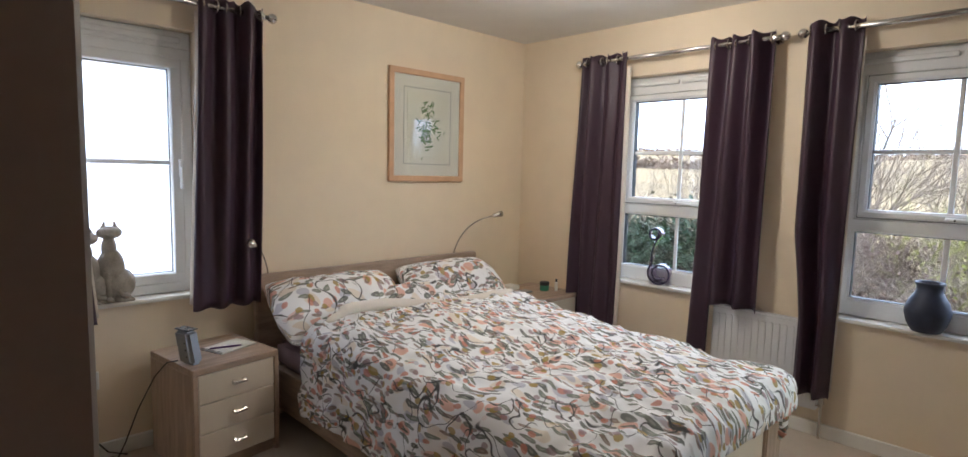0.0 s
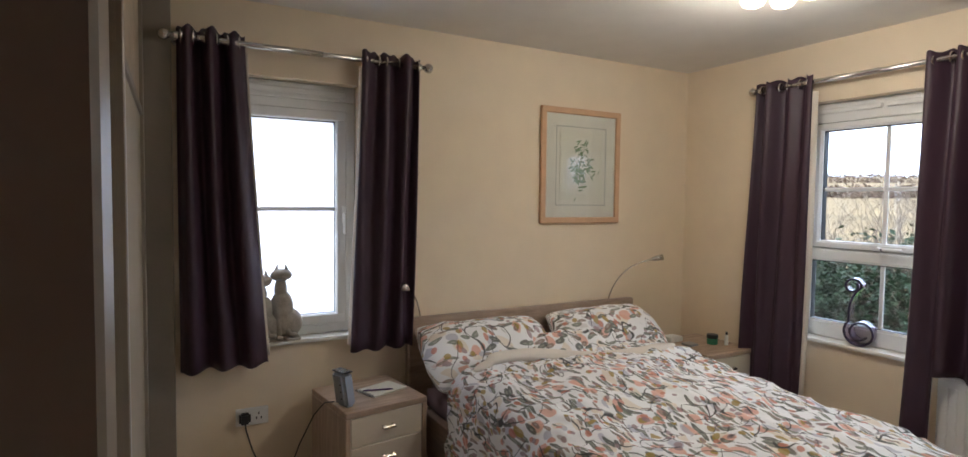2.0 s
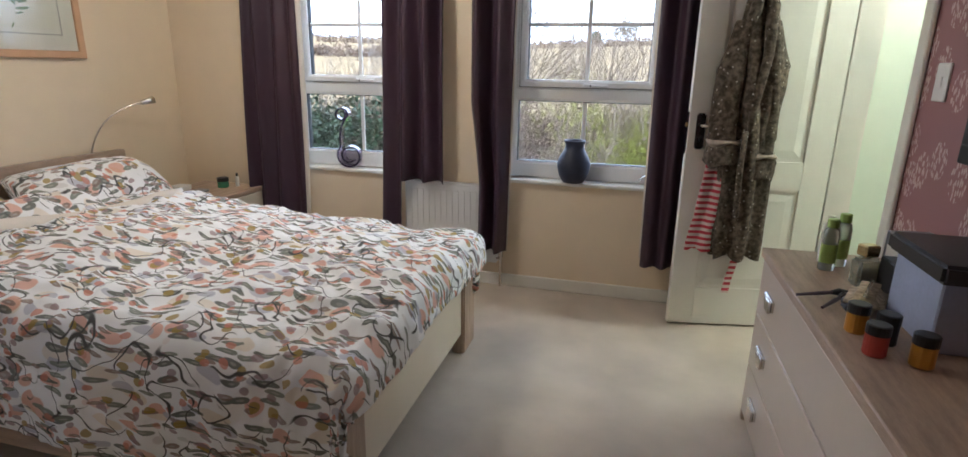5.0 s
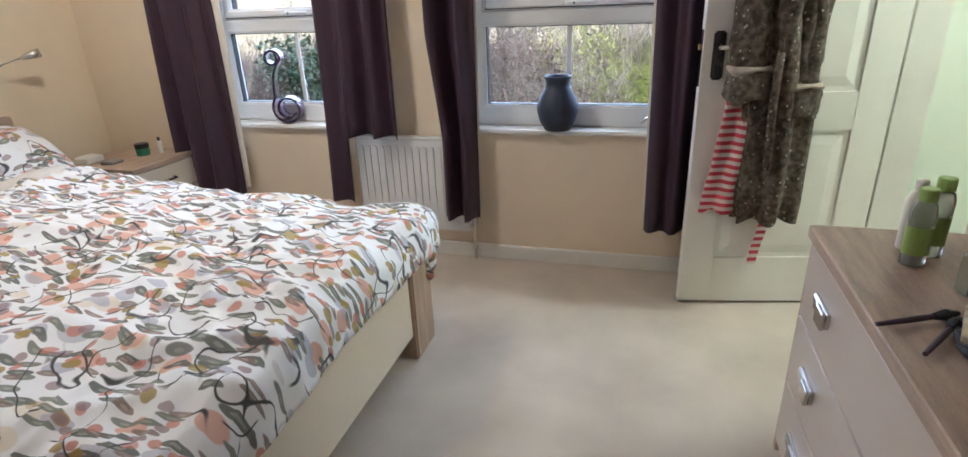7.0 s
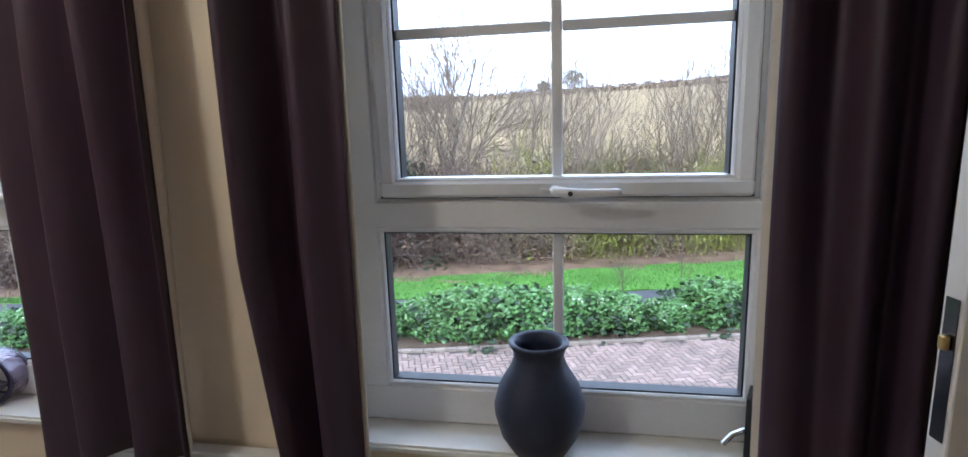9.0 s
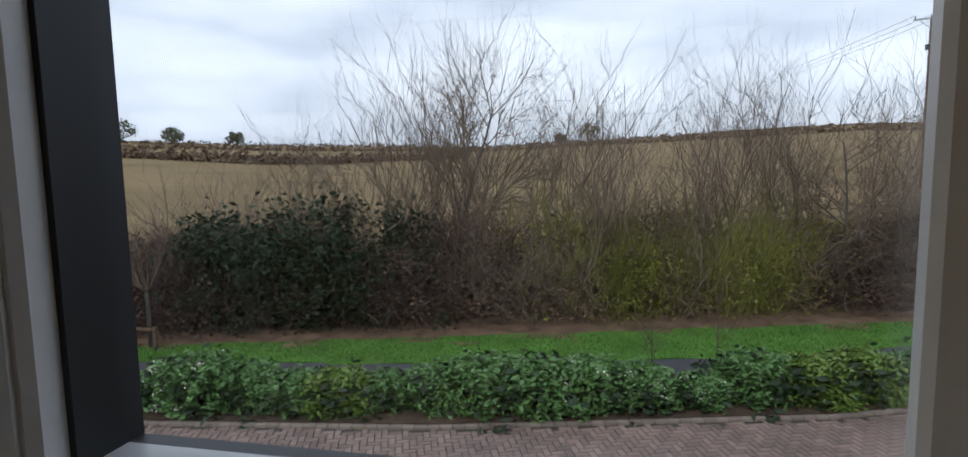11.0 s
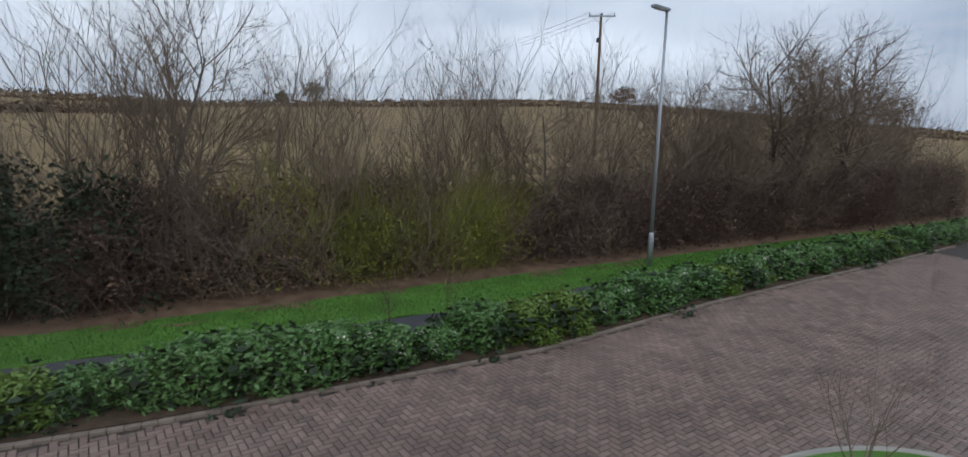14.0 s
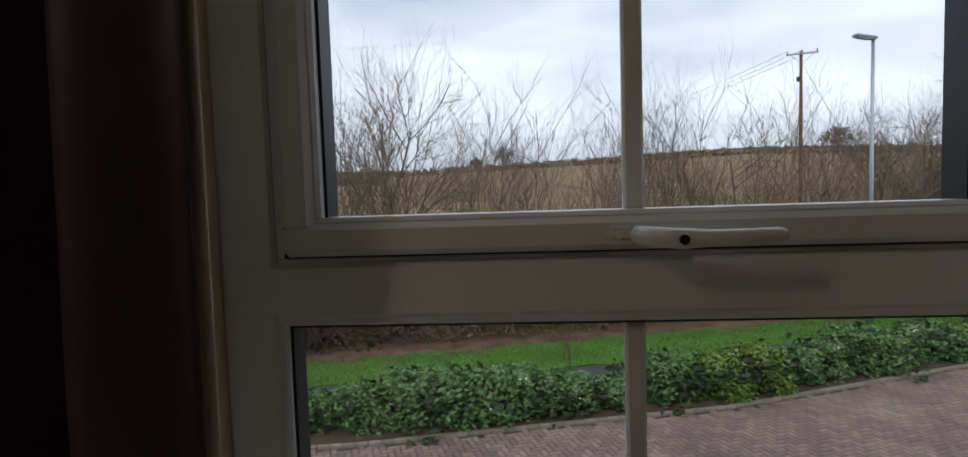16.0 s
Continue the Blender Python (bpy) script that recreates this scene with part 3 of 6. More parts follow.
# ---------------- curtains ----------------
def curtain(name, top, bot, ztop, zbot, folds, at, rz, label, depth=0.045, group="window curtains", bulge=0.0, lining_side=0, seed=1, low=None, rest=None):
    """top and bot are (left, right) along the wall; hangs in front of the wall at y = -0.08."""
    c = thing(name, label, "curtain", at, rz, group)
    rnd = random.Random(seed)
    ph = rnd.uniform(0, 6)
    j1 = [rnd.uniform(-0.5, 0.5) for _ in range(9)]

    def at_uv(u, v, extra=0.0):
        k = v ** 1.3
        a, b = top[0] + (bot[0] - top[0]) * k, top[1] + (bot[1] - top[1]) * k
        if low:                                  # narrower below the top of the radiator
            f = min(1.0, max(0.0, (low[0] + low[3] - (ztop + (zbot - ztop) * v)) / low[3]))
            a, b = a + (max(a, low[1]) - a) * f, b + (min(b, low[2]) - b) * f
        s = u + 0.02 * math.sin(2 * math.pi * folds * u + ph) * (1 - 0.4 * v)
        x = a + (b - a) * s + bulge * math.sin(math.pi * v)
        wob = 0.25 * math.sin(v * 5 + j1[int(u * 8)] * 2) * v
        amp = depth * (0.75 + 0.35 * math.sin(3.1 * u + seed)) * (1 - 0.25 * v)
        y = -0.075 - 0.03 * v + amp * math.sin(2 * math.pi * folds * u + ph + wob) + 0.012 * math.sin(9 * u + 4 * v + seed)
        zb = zbot
        if rest and bot[0] + (bot[1] - bot[0]) * u > rest[0]:   # this much of the hem lies on the radiator
            zb = rest[1]
        z = ztop + (zb - ztop) * v + 0.006 * math.sin(2 * math.pi * folds * u + ph + 1) * v
        if v < 0.02:
            z += 0.008 * math.sin(4 * math.pi * folds * u)
        return (x, min(y + extra, -0.006), z)

    part("fabric", sheet(at_uv, folds * 14, 40, 0.0025), M_CURTAIN, c, smooth=True)
    part("lining", sheet(lambda u, v: at_uv(u * 1.02 + (0.02 if lining_side > 0 else -0.04), 0.05 + v * 0.93, 0.012), folds * 10, 24, 0.0015), M_LINING, c, "cream curtain lining", smooth=True)
    for k in range(folds * 2):
        u = (k + 0.5) / (folds * 2)
        x, y, z = at_uv(u, 0.02)
        ring = tube([(0.0, 0.026 * math.cos(t * math.pi / 8), 0.026 * math.sin(t * math.pi / 8)) for t in range(17)], 0.0045, 6)
        turned(ring, pose(x, -0.08, ztop - 0.042))
        part("eyelet", ring, M_CHROME, c, "chrome eyelet ring")
    return c


def pole(name, x0, x1, at, rz, zr, brackets):
    p = thing(name, "brushed chrome curtain pole with ball finials", "curtain pole", at, rz, "curtain poles")
    bm = tube([(x0, -0.08, zr), (x1, -0.08, zr)], 0.0125, 14)
    part("rod", bm, M_CHROME, p, smooth=True)
    part("rod", tube([(x0 + 0.005, -0.08, zr), ((x0 * 0.45 + x1 * 0.55), -0.08, zr)], 0.0145, 14), M_CHROME, p, "wider telescopic half of the pole", smooth=True)
    for x, s in ((x0, -1), (x1, 1)):
        bm = bmesh.new()
        bmesh.ops.create_uvsphere(bm, u_segments=16, v_segments=10, radius=0.026, matrix=Matrix.Translation((x + s * 0.022, -0.08, zr)))
        part("finial", bm, M_CHROME, p, smooth=True)
    for x in brackets:
        bm = tube([(x, -0.0005, zr), (x, -0.08, zr)], 0.007, 8)
        merge(bm, turned(lathe([(0.026, 0), (0.026, 0.008), (0.02, 0.012)], 16), pose(x, -0.0005, zr, 90)))
        merge(bm, tube([(x - 0.008, -0.08, zr), (x + 0.008, -0.08, zr)], 0.019, 14))
        part("bracket", bm, M_CHROME, p)
    return p


ZR = 2.125
pole("curtain_pole", 0.61, 1.90, (0, 0, 0), 0, ZR, (0.64, 1.87))
pole("curtain_pole", 2.03, 3.38, (0, 0, 0), 0, ZR, (2.06, 3.34))
pole("curtain_pole", -3.26, -2.07, (0, 0, 0), 90, ZR + 0.01, (-3.235, -2.10))
DARK = "dark aubergine eyelet curtain hanging beside the window"
curtain("curtain", (0.62, 0.98), (0.58, 0.97), 2.165, 0.30, 3, (0, 0, 0), 0, DARK, seed=2, lining_side=1)
curtain("curtain", (1.53, 1.88), (1.49, 1.89), 2.165, 0.30, 3, (0, 0, 0), 0, "dark aubergine curtain hanging partly in front of the radiator", rest=(1.622, 0.634), seed=5, lining_side=-1)
curtain("curtain", (2.015, 2.275), (2.05, 2.26), 2.17, 0.24, 2, (0, 0, 0), 0, "dark aubergine curtain hanging over the end of the radiator", low=(0.64, 2.09, 2.4, 0.45), seed=7, lining_side=1)
curtain("curtain", (3.01, 3.34), (3.03, 3.31), 2.17, 0.24, 3, (0, 0, 0), 0, "dark aubergine curtain hanging behind the open door", seed=11, lining_side=-1)
curtain("curtain", (-3.24, -2.96), (-3.24, -2.87), 2.18, 0.65, 3, (0, 0, 0), 90, "dark aubergine curtain beside the casement window, hanging to below the sill", seed=13, lining_side=1)
curtain("curtain", (-2.41, -2.09), (-2.47, -2.14), 2.18, 0.66, 3, (0, 0, 0), 90, "dark aubergine curtain beside the headboard, hanging to below the sill", seed=17, lining_side=-1)


# ---------------- bed ----------------
BS, BN, BF = -2.10, -0.76, 2.26         # south side, north side and foot of the bed
bed = thing("bed", "greyed oak double bed frame with cream foot panel", "bed")
part("headboard", box(0.025, 0.075, -2.15, -0.54, 0.0, 0.795, 0.006, seg=2), M_OAKY, bed)
for ya, yb in ((BN - 0.17, BN), (BS, BS + 0.17)):
    part("leg", box(BF - 0.06, BF, ya, yb, 0.0, 0.46, 0.006, seg=2), M_OAKV, bed)
part("foot_panel", box(BF - 0.045, BF - 0.015, BS + 0.1705, BN - 0.1705, 0.10, 0.45, 0.004), M_CREAM, bed, "cream lacquered foot panel")
for ya, yb in ((BS, BS + 0.03), (BN - 0.03, BN)):
    part("side_rail", box(0.0755, BF - 0.061, ya, yb, 0.10, 0.32, 0.004), M_OAK, bed)
part("slat_base", box(0.08, BF - 0.062, BS + 0.031, BN - 0.031, 0.22, 0.28), M_OAK, bed)
solid("mattress", box(0.085, BF - 0.07, BS + 0.035, BN - 0.035, 0.281, 0.47, 0.05, seg=4), M_SHEET, "mattress with a mauve fitted sheet on the bed frame", "mattress", smooth=True)

D_S, D_N, D_F = -2.08, -0.77, 2.31      # where the duvet bends over


def bend(d, r=0.10):
    """Arc length past an edge -> (sideways, down)."""
    if d <= 0:
        return d, 0.0
    a = d / r
    if a < math.pi / 2:
        return r * math.sin(a), r * (1 - math.cos(a))
    return r, r + d - r * math.pi / 2


def duvet_at(u, v):
    x_arc = 0.50 + u * 1.92
    y_arc = -2.50 + v * 1.98
    fx, dx = bend(x_arc - (D_F - 0.07), 0.085)
    X = D_F - 0.07 + fx
    if y_arc < D_S + 0.06:
        fy, dy = bend(D_S + 0.06 - y_arc)
        Y = D_S + 0.06 - fy
    else:
        fy, dy = bend(y_arc - (D_N - 0.06))
        Y = D_N - 0.06 + fy
    corner = min(1, dx / 0.1) * min(1, dy / 0.1)
    drop = max(dx, dy) + 0.25 * min(dx, dy)
    top = 0.590 + 0.035 * math.sin(math.pi * min(1, max(0, (Y - D_S) / (D_N - D_S)))) + 0.03 * math.exp(-((X - 0.85) / 0.3) ** 2)
    p = Vector((x_arc * 1.0, y_arc * 1.0, 0))
    warp = noise.noise_vector(p * 1.6) * 0.25
    q = p + warp
    r1 = 1 - abs(noise.noise(Vector((q.x * 3.2, q.y * 4.6, 1.3))))
    r2 = 1 - abs(noise.noise(Vector((q.x * 9 + q.y * 3, q.y * 7 - q.x * 4, 5.1))))
    r3 = noise.noise(Vector((q.x * 22, q.y * 22, 3.0)))
    h = 0.030 * r1 ** 2 + 0.018 * r2 ** 3 + 0.003 * r3 + 0.03 * noise.noise(p * 1.7) - 0.02
    side = min(1.0, drop / 0.15)
    z = top - drop + h * (1 - 0.7 * side) - 0.04 * max(0, x_arc - 1.2)
    if Y < D_S + 0.06:
        Y -= h * side * 1.2
    elif dy > 0:
        Y += h * side * 0.8
    X += h * min(1, dx / 0.15) * 0.9
    X -= 0.10 * corner
    Y -= 0.06 * corner * (1 if Y > -1.4 else -1)
    z = max(z, 0.13 + 0.02 * math.sin(x_arc * 9))
    if X > BF - 0.07 and dx > 0.1:
        X = max(X, BF + 0.012)
    return (X, Y, z)


duv = thing("duvet", "rumpled white duvet printed with flowers and leaves on the bed", "duvet")
part("cover", sheet(duvet_at, 150, 150, 0.02, uv=lambda u, v: (u * 1.92, v * 1.98)), M_FLORAL, duv, smooth=True)


def fold_at(u, v):
    a = v * 2 * math.pi
    y = -2.02 + u * 1.18
    r = 0.034 + 0.014 * noise.noise(Vector((y * 3, 2, 0)))
    x = 0.60 + 0.08 * math.sin(y * 4.5) + 0.16 * max(0, y + 1.3)
    taper = min(1, u * 8, (1 - u) * 8) ** 0.5
    return (x + r * 1.3 * taper * math.cos(a), y, 0.640 + 0.02 * math.sin(y * 6) + taper * r * math.sin(a) - 0.02 * (u < 0.1))


part("turned_edge", sheet(fold_at, 60, 16, 0, uv=lambda u, v: (u, v * 0.3)), M_PLAINCOT, duv, "plain cream reverse of the duvet, folded back", smooth=True)


def pillow(name, at, rx, rz, label, w=0.78, h=0.52, t=0.115, seed=1, tilt=0):
    def f(u, v):
        a, b = (u - 0.5) * 2, v * 2 * math.pi
        e = max(0.0, 1 - abs(a) ** 3.2) ** 0.55
        c, s = math.cos(b), math.sin(b)
        yy = math.copysign(abs(c) ** 0.75, c)
        edge = 0.88 + 0.12 * abs(a) ** 4
        zz = s * e
        n3 = 0.022 * noise.noise(Vector((a * 3, yy * 3, seed + zz)))
        return (a * w / 2, yy * h / 2 * edge * (0.25 + 0.75 * e ** 0.35), zz * t * (1 - 0.55 * abs(yy) ** 3) + n3 * e)
    p = solid(name, sheet(f, 40, 40, 0, uv=lambda u, v: (u * w + seed, abs(v - 0.5) * 2 * h)), M_FLORAL, label, "pillow", "pillows on the bed", smooth=True)
    p.matrix_world = pose(*at, rx, tilt, rz)
    return p


PL = "plump pillow in white floral cotton leaning on the headboard"
pillow("pillow", (0.300, -1.77, 0.630), 36, 90, PL, seed=1, tilt=0)
pillow("pillow", (0.290, -0.93, 0.625), 38, 90, PL, seed=4, tilt=0)
pillow("pillow", (0.40, -1.33, 0.580), 24, 92, "soft pillow in white floral cotton between the others", seed=8, w=0.60, h=0.42)

# reading lamps on bent stems
for y0, tip, lab in ((-0.705, (0.13, -0.44, 1.055), 0), (-2.06, (0.12, -2.17, 0.96), 1)):
    rl = thing("reading_lamp", "slim chrome reading lamp on a curved stem behind the headboard", "lamp", group="reading lamps")
    a, c = Vector((0.014, y0, 0.60)), Vector(tip)
    mid = Vector((0.03, y0 + (c.y - y0) * 0.25, c.z - 0.04))
    pts = [a, Vector((0.014, y0, 0.80))]
    b0 = Vector((0.014, y0, 0.80))
    for k in range(1, 13):
        t = k / 12
        pts.append(b0 * (1 - t) ** 2 + mid * 2 * t * (1 - t) + c * t * t)
    part("stem", tube(pts, 0.0045, 8), M_CHROME, rl, smooth=True)
    d = (pts[-1] - pts[-2]).normalized()
    part("shade", tube([c - d * 0.01, c + d * 0.01, c + d * 0.04, c + d * 0.075], [0.006, 0.014, 0.019, 0.021], 16), M_CHROME, rl, smooth=True)


# ---------------- nightstands ----------------
def nightstand(at, rz, w, d, h, label):
    """Front faces local -y."""
    ns = thing("nightstand", label, "nightstand", at, rz, "nightstands")
    t = 0.022
    part("top", box(-w / 2, w / 2, -d / 2, d / 2, h - 0.03, h, 0.003), M_OAK, ns)
    for s in (-1, 1):
        part("side_panel", box(min(s * w / 2, s * (w / 2 - t)), max(s * w / 2, s * (w / 2 - t)), -d / 2, d / 2, 0, h - 0.0305, 0.002), M_OAKV, ns)
    part("back_panel", box(-w / 2 + t, w / 2 - t, d / 2 - 0.01, d / 2 - 0.001, 0.03, h - 0.031), M_OAK, ns)
    part("plinth", box(-w / 2 + t + 0.001, w / 2 - t - 0.001, -d / 2 + 0.02, -d / 2 + 0.04, 0, 0.05), M_OAK, ns)
    dh = (h - 0.03 - 0.055) / 3
    for k in range(3):
        z0 = 0.055 + k * dh
        dr = part("drawer", box(-w / 2 + t + 0.003, w / 2 - t - 0.003, -d / 2 + 0.004, -d / 2 + 0.024, z0 + 0.002, z0 + dh - 0.003, 0.002), M_CREAM, ns, "cream lacquered drawer front")
        zc = z0 + dh / 2
        bm = box(-0.032, 0.032, -d / 2 - 0.022, -d / 2 - 0.012, zc - 0.006, zc + 0.006, 0.002)
        for s in (-0.024, 0.024):
            box(s - 0.007, s + 0.007, -d / 2 - 0.0125, -d / 2 + 0.0045, zc - 0.009, zc + 0.009, 0.002, bm=bm)
        part("handle", bm, M_CHROME, dr, "small satin metal handle")
    return ns


nightstand((0.262, -2.430, 0), 98, 0.41, 0.42, 0.495, "greyed oak nightstand with three cream drawers")
nightstand((0.40, -0.255, 0), 90, 0.42, 0.46, 0.525, "greyed oak nightstand in the corner with small jars on top")

# clock radio
cr = thing("clock_radio", "silver clock radio with black button face on the nightstand", "clock radio", (0.395, -2.575, 0.496), 110)
bm = box(-0.03, 0.03, -0.045, 0.045, 0, 0.15, 0.014, seg=3)
for v in bm.verts:
    v.co.y += v.co.z * 0.25
part("body", bm, M_SILVER, cr, smooth=False)
bm = box(-0.026, 0.026, -0.052, 0.04, 0.1505, 0.156, 0.003)
for v in bm.verts:
    v.co.y += 0.037
face = part("top_panel", bm, M_BLACK, cr, "glossy black control panel")
for k in range(5):
    part("button", turned(lathe([(0.006, 0), (0.005, 0.003)], 10), pose(-0.012 + 0.024 * (k % 2), -0.005 + 0.016 * k, 0.156)), M_CHROME, face)
for k in range(3):
    part("button", box(-0.0325, -0.0295, -0.012 + 0.006 * k, -0.004 + 0.006 * k, 0.035 + 0.03 * k, 0.042 + 0.03 * k, 0.001), M_BLACK, cr)
# notepad and pen
npad = thing("notepad", "spiral notepad with white pages on the nightstand", "notepad", (0.26, -2.36, 0.496), 20)
part("page_block", box(-0.07, 0.07, -0.10, 0.10, 0, 0.008, 0.001), M_MOUNT, npad)
for k in range(14):
    part("ring", tube([(-0.07 + 0.010 * k, -0.102 + 0.006 * math.cos(a), 0.006 + 0.006 * math.sin(a)) for a in [j * 0.9 for j in range(8)]], 0.001, 4), M_BLACK, npad)
pen = solid("pen", tube([(-0.07, 0, 0), (0.05, 0, 0), (0.065, 0, 0), (0.072, 0, 0)], [0.0045, 0.0045, 0.003, 0.001], 8), mat("purple_plastic", (0.10, 0.03, 0.14), 0.3), "purple pen lying across the notepad", "pen", smooth=True)
pen.matrix_world = pose(0.29, -2.39, 0.5095, 0, 0, 75)
# jars on the other nightstand
M_GREENLABEL = mat("green_label", (0.05, 0.22, 0.12), 0.5)
jr = thing("jar", "black cosmetic jar with a green label on the nightstand", "jar", (0.44, -0.20, 0.526))
part("body", lathe([(0.03, 0), (0.033, 0.004), (0.033, 0.04)], 20), M_GREENLABEL, jr)
part("lid", lathe([(0.035, 0.0402), (0.035, 0.062), (0.032, 0.064)], 20), M_BLACK, jr)
bt = thing("bottle", "small white bottle with dark cap on the nightstand", "bottle", (0.50, -0.14, 0.526))
part("body", lathe([(0.012, 0), (0.012, 0.06), (0.006, 0.066)], 14), M_WHITE, bt)
part("cap", lathe([(0.007, 0.0662), (0.007, 0.085)], 12), M_BLACK, bt)
solid("tissue_box", box(0.22, 0.31, -0.42, -0.32, 0.526, 0.56, 0.006), M_WHITE, "low white card box on the nightstand", "box")
solid("coaster", box(0.36, 0.44, -0.40, -0.32, 0.526, 0.54, 0.006), M_SILVER, "small grey dish on the nightstand", "dish")

# socket, plug and cables
sk = thing("wall_socket", "white double wall socket", "socket", (0.0, -2.93, 0.375), 90)
part("plate", box(-0.074, 0.074, -0.010, -0.0005, -0.043, 0.043, 0.003), M_UPVC, sk)
for s in (-1, 1):
    part("switch", box(s * 0.058 - 0.008, s * 0.058 + 0.008, -0.014, -0.0098, 0.012, 0.032, 0.002), M_UPVC, sk)
for dx, dz in ((0.03, 0.012), (0.019, -0.010), (0.041, -0.010)):
    part("slot", box(dx - 0.003, dx + 0.003, -0.0108, -0.0099, dz - 0.006, dz + 0.006), M_BLACK, sk)
pg = thing("plug", "black mains plug with cable in the socket", "plug", (0.0, -2.965, 0.375), 90)
part("body", box(-0.026, 0.026, -0.045, -0.0105, -0.028, 0.028, 0.010, seg=2), M_BLACK, pg)
part("cable", tube([(0, -0.028, -0.02), (0.005, -0.035, -0.06), (0.03, -0.05, -0.15), (0.07, -0.07, -0.25), (0.12, -0.08, -0.32), (0.2, -0.06, -0.365)], 0.0035, 6), M_BLACK, pg, smooth=True)
solid("cable", tube([(0.36, -2.62, 0.51), (0.34, -2.66, 0.505), (0.30, -2.70, 0.44), (0.22, -2.75, 0.28), (0.14, -2.79, 0.10), (0.10, -2.82, 0.006)], 0.003, 6), M_BLACK, "black cable hanging from the clock radio", "cable", smooth=True)

# ---------------- framed print ----------------
pic = thing("picture_frame", "framed flower print in a light wooden frame", "picture", (0, -0.957, 1.66), 90)
w2, h2 = 0.315, 0.362
part("frame", frame_ring(bmesh.new(), -w2, w2, -h2, h2, 0.038, -0.026, -0.002, 0.004), M_FRAMEWOOD, pic)
part("mount", box(-w2 + 0.03, w2 - 0.03, -0.012, -0.004, -h2 + 0.03, h2 - 0.03), M_MOUNT, pic)
M_LINE = mat("grey_line", (0.42, 0.42, 0.38), 0.8)
M_PAPER2 = mat("print_paper", (0.70, 0.68, 0.58), 0.8, var=0.03)
part("inner_line", frame_ring(bmesh.new(), -0.20, 0.20, -0.25, 0.25, 0.006, -0.0145, -0.0122, 0), M_LINE, pic)
part("print", box(-0.17, 0.17, -0.0150, -0.0122, -0.22, 0.22), M_PAPER2, pic)
rnd = random.Random(5)
for name, mt, n, size, spread, lab in (("leaves", mat("print_leaf", (0.13, 0.20, 0.08), 0.8, var=0.3), 110, 0.026, 0.06, "printed green leaves"), ("petals", mat("print_petal", (0.80, 0.78, 0.68), 0.8), 30, 0.026, 0.04, "printed white petals")):
    bm = bmesh.new()
    for k in range(n):
        cx, cz = rnd.gauss(0, spread * 0.65), rnd.gauss(-0.005, spread * 1.1)
        a, s = rnd.uniform(0, 6.28), size * rnd.uniform(0.6, 1.2)
        y = -0.0152 - 0.00003 * k - (0.0022 if name == "petals" else 0)
        fat = 0.35 if name == "leaves" else 0.7
        vs = [bm.verts.new((cx + s * (math.cos(a) * px - math.sin(a) * py * fat), y, cz + s * (math.sin(a) * px + math.cos(a) * py * fat))) for px, py in ((-1, 0), (-0.4, -0.6), (0.4, -0.6), (1, 0), (0.4, 0.6), (-0.4, 0.6))]
        bm.faces.new(vs)
    part(name, bm, mt, pic, lab)
g = part("pane", box(-w2 + 0.036, w2 - 0.036, -0.0215, -0.0205, -h2 + 0.036, h2 - 0.036), M_GLASS, pic)
g.visible_shadow = False

# ---------------- radiator ----------------
rad = thing("radiator", "white ribbed panel radiator under the wall between the windows", "radiator", (1.92, 0, 0))
xa, xb, za, zb = -0.30, 0.28, 0.15, 0.625
part("panel", box(xa, xb, -0.048, -0.034, za, zb - 0.012, 0.005, seg=2), M_UPVC, rad)
for k in range(15):
    x = xa + 0.03 + k * (xb - xa - 0.06) / 14
    part("rib", box(x - 0.011, x + 0.011, -0.054, -0.0475, za + 0.03, zb - 0.045, 0.006, seg=2), M_UPVC, rad)
part("grille", box(xa, xb, -0.048, -0.010, zb - 0.0115, zb, 0.003), M_UPVC, rad)
for x in (xa, xb):
    part("end_cap", box(x - 0.003 if x < 0 else x, x if x < 0 else x + 0.003, -0.046, -0.012, za + 0.01, zb - 0.012), M_UPVC, rad)
for x in (xa - 0.02, xb + 0.02):
    bm = tube([(x, -0.036, 0.0), (x, -0.036, 0.20)], 0.0075, 10)
    merge(bm, tube([(x, -0.036, 0.18), (x - math.copysign(0.03, x), -0.036, 0.18)], 0.011, 10))
    merge(bm, tube([(x, -0.036, 0.19), (x, -0.036, 0.24)], 0.015, 12))
    part("valve", bm, M_CHROME, rad, "radiator valve and pipe")

# ---------------- sill ornaments ----------------
ST = SILL + 0.02
solid("vase", lathe([(0.045, 0.0), (0.058, 0.003), (0.080, 0.04), (0.092, 0.085), (0.093, 0.105), (0.082, 0.145), (0.058, 0.185), (0.051, 0.205), (0.053, 0.222), (0.060, 0.232), (0.061, 0.238), (0.056, 0.241), (0.048, 0.236), (0.043, 0.215), (0.05, 0.18), (0.075, 0.12), (0.07, 0.04), (0.03, 0.012)], 40),
      M_NAVY, "matt dark blue pottery vase on the window sill", "vase", smooth=True).location = (2.622, 0.002, ST + 0.0005)


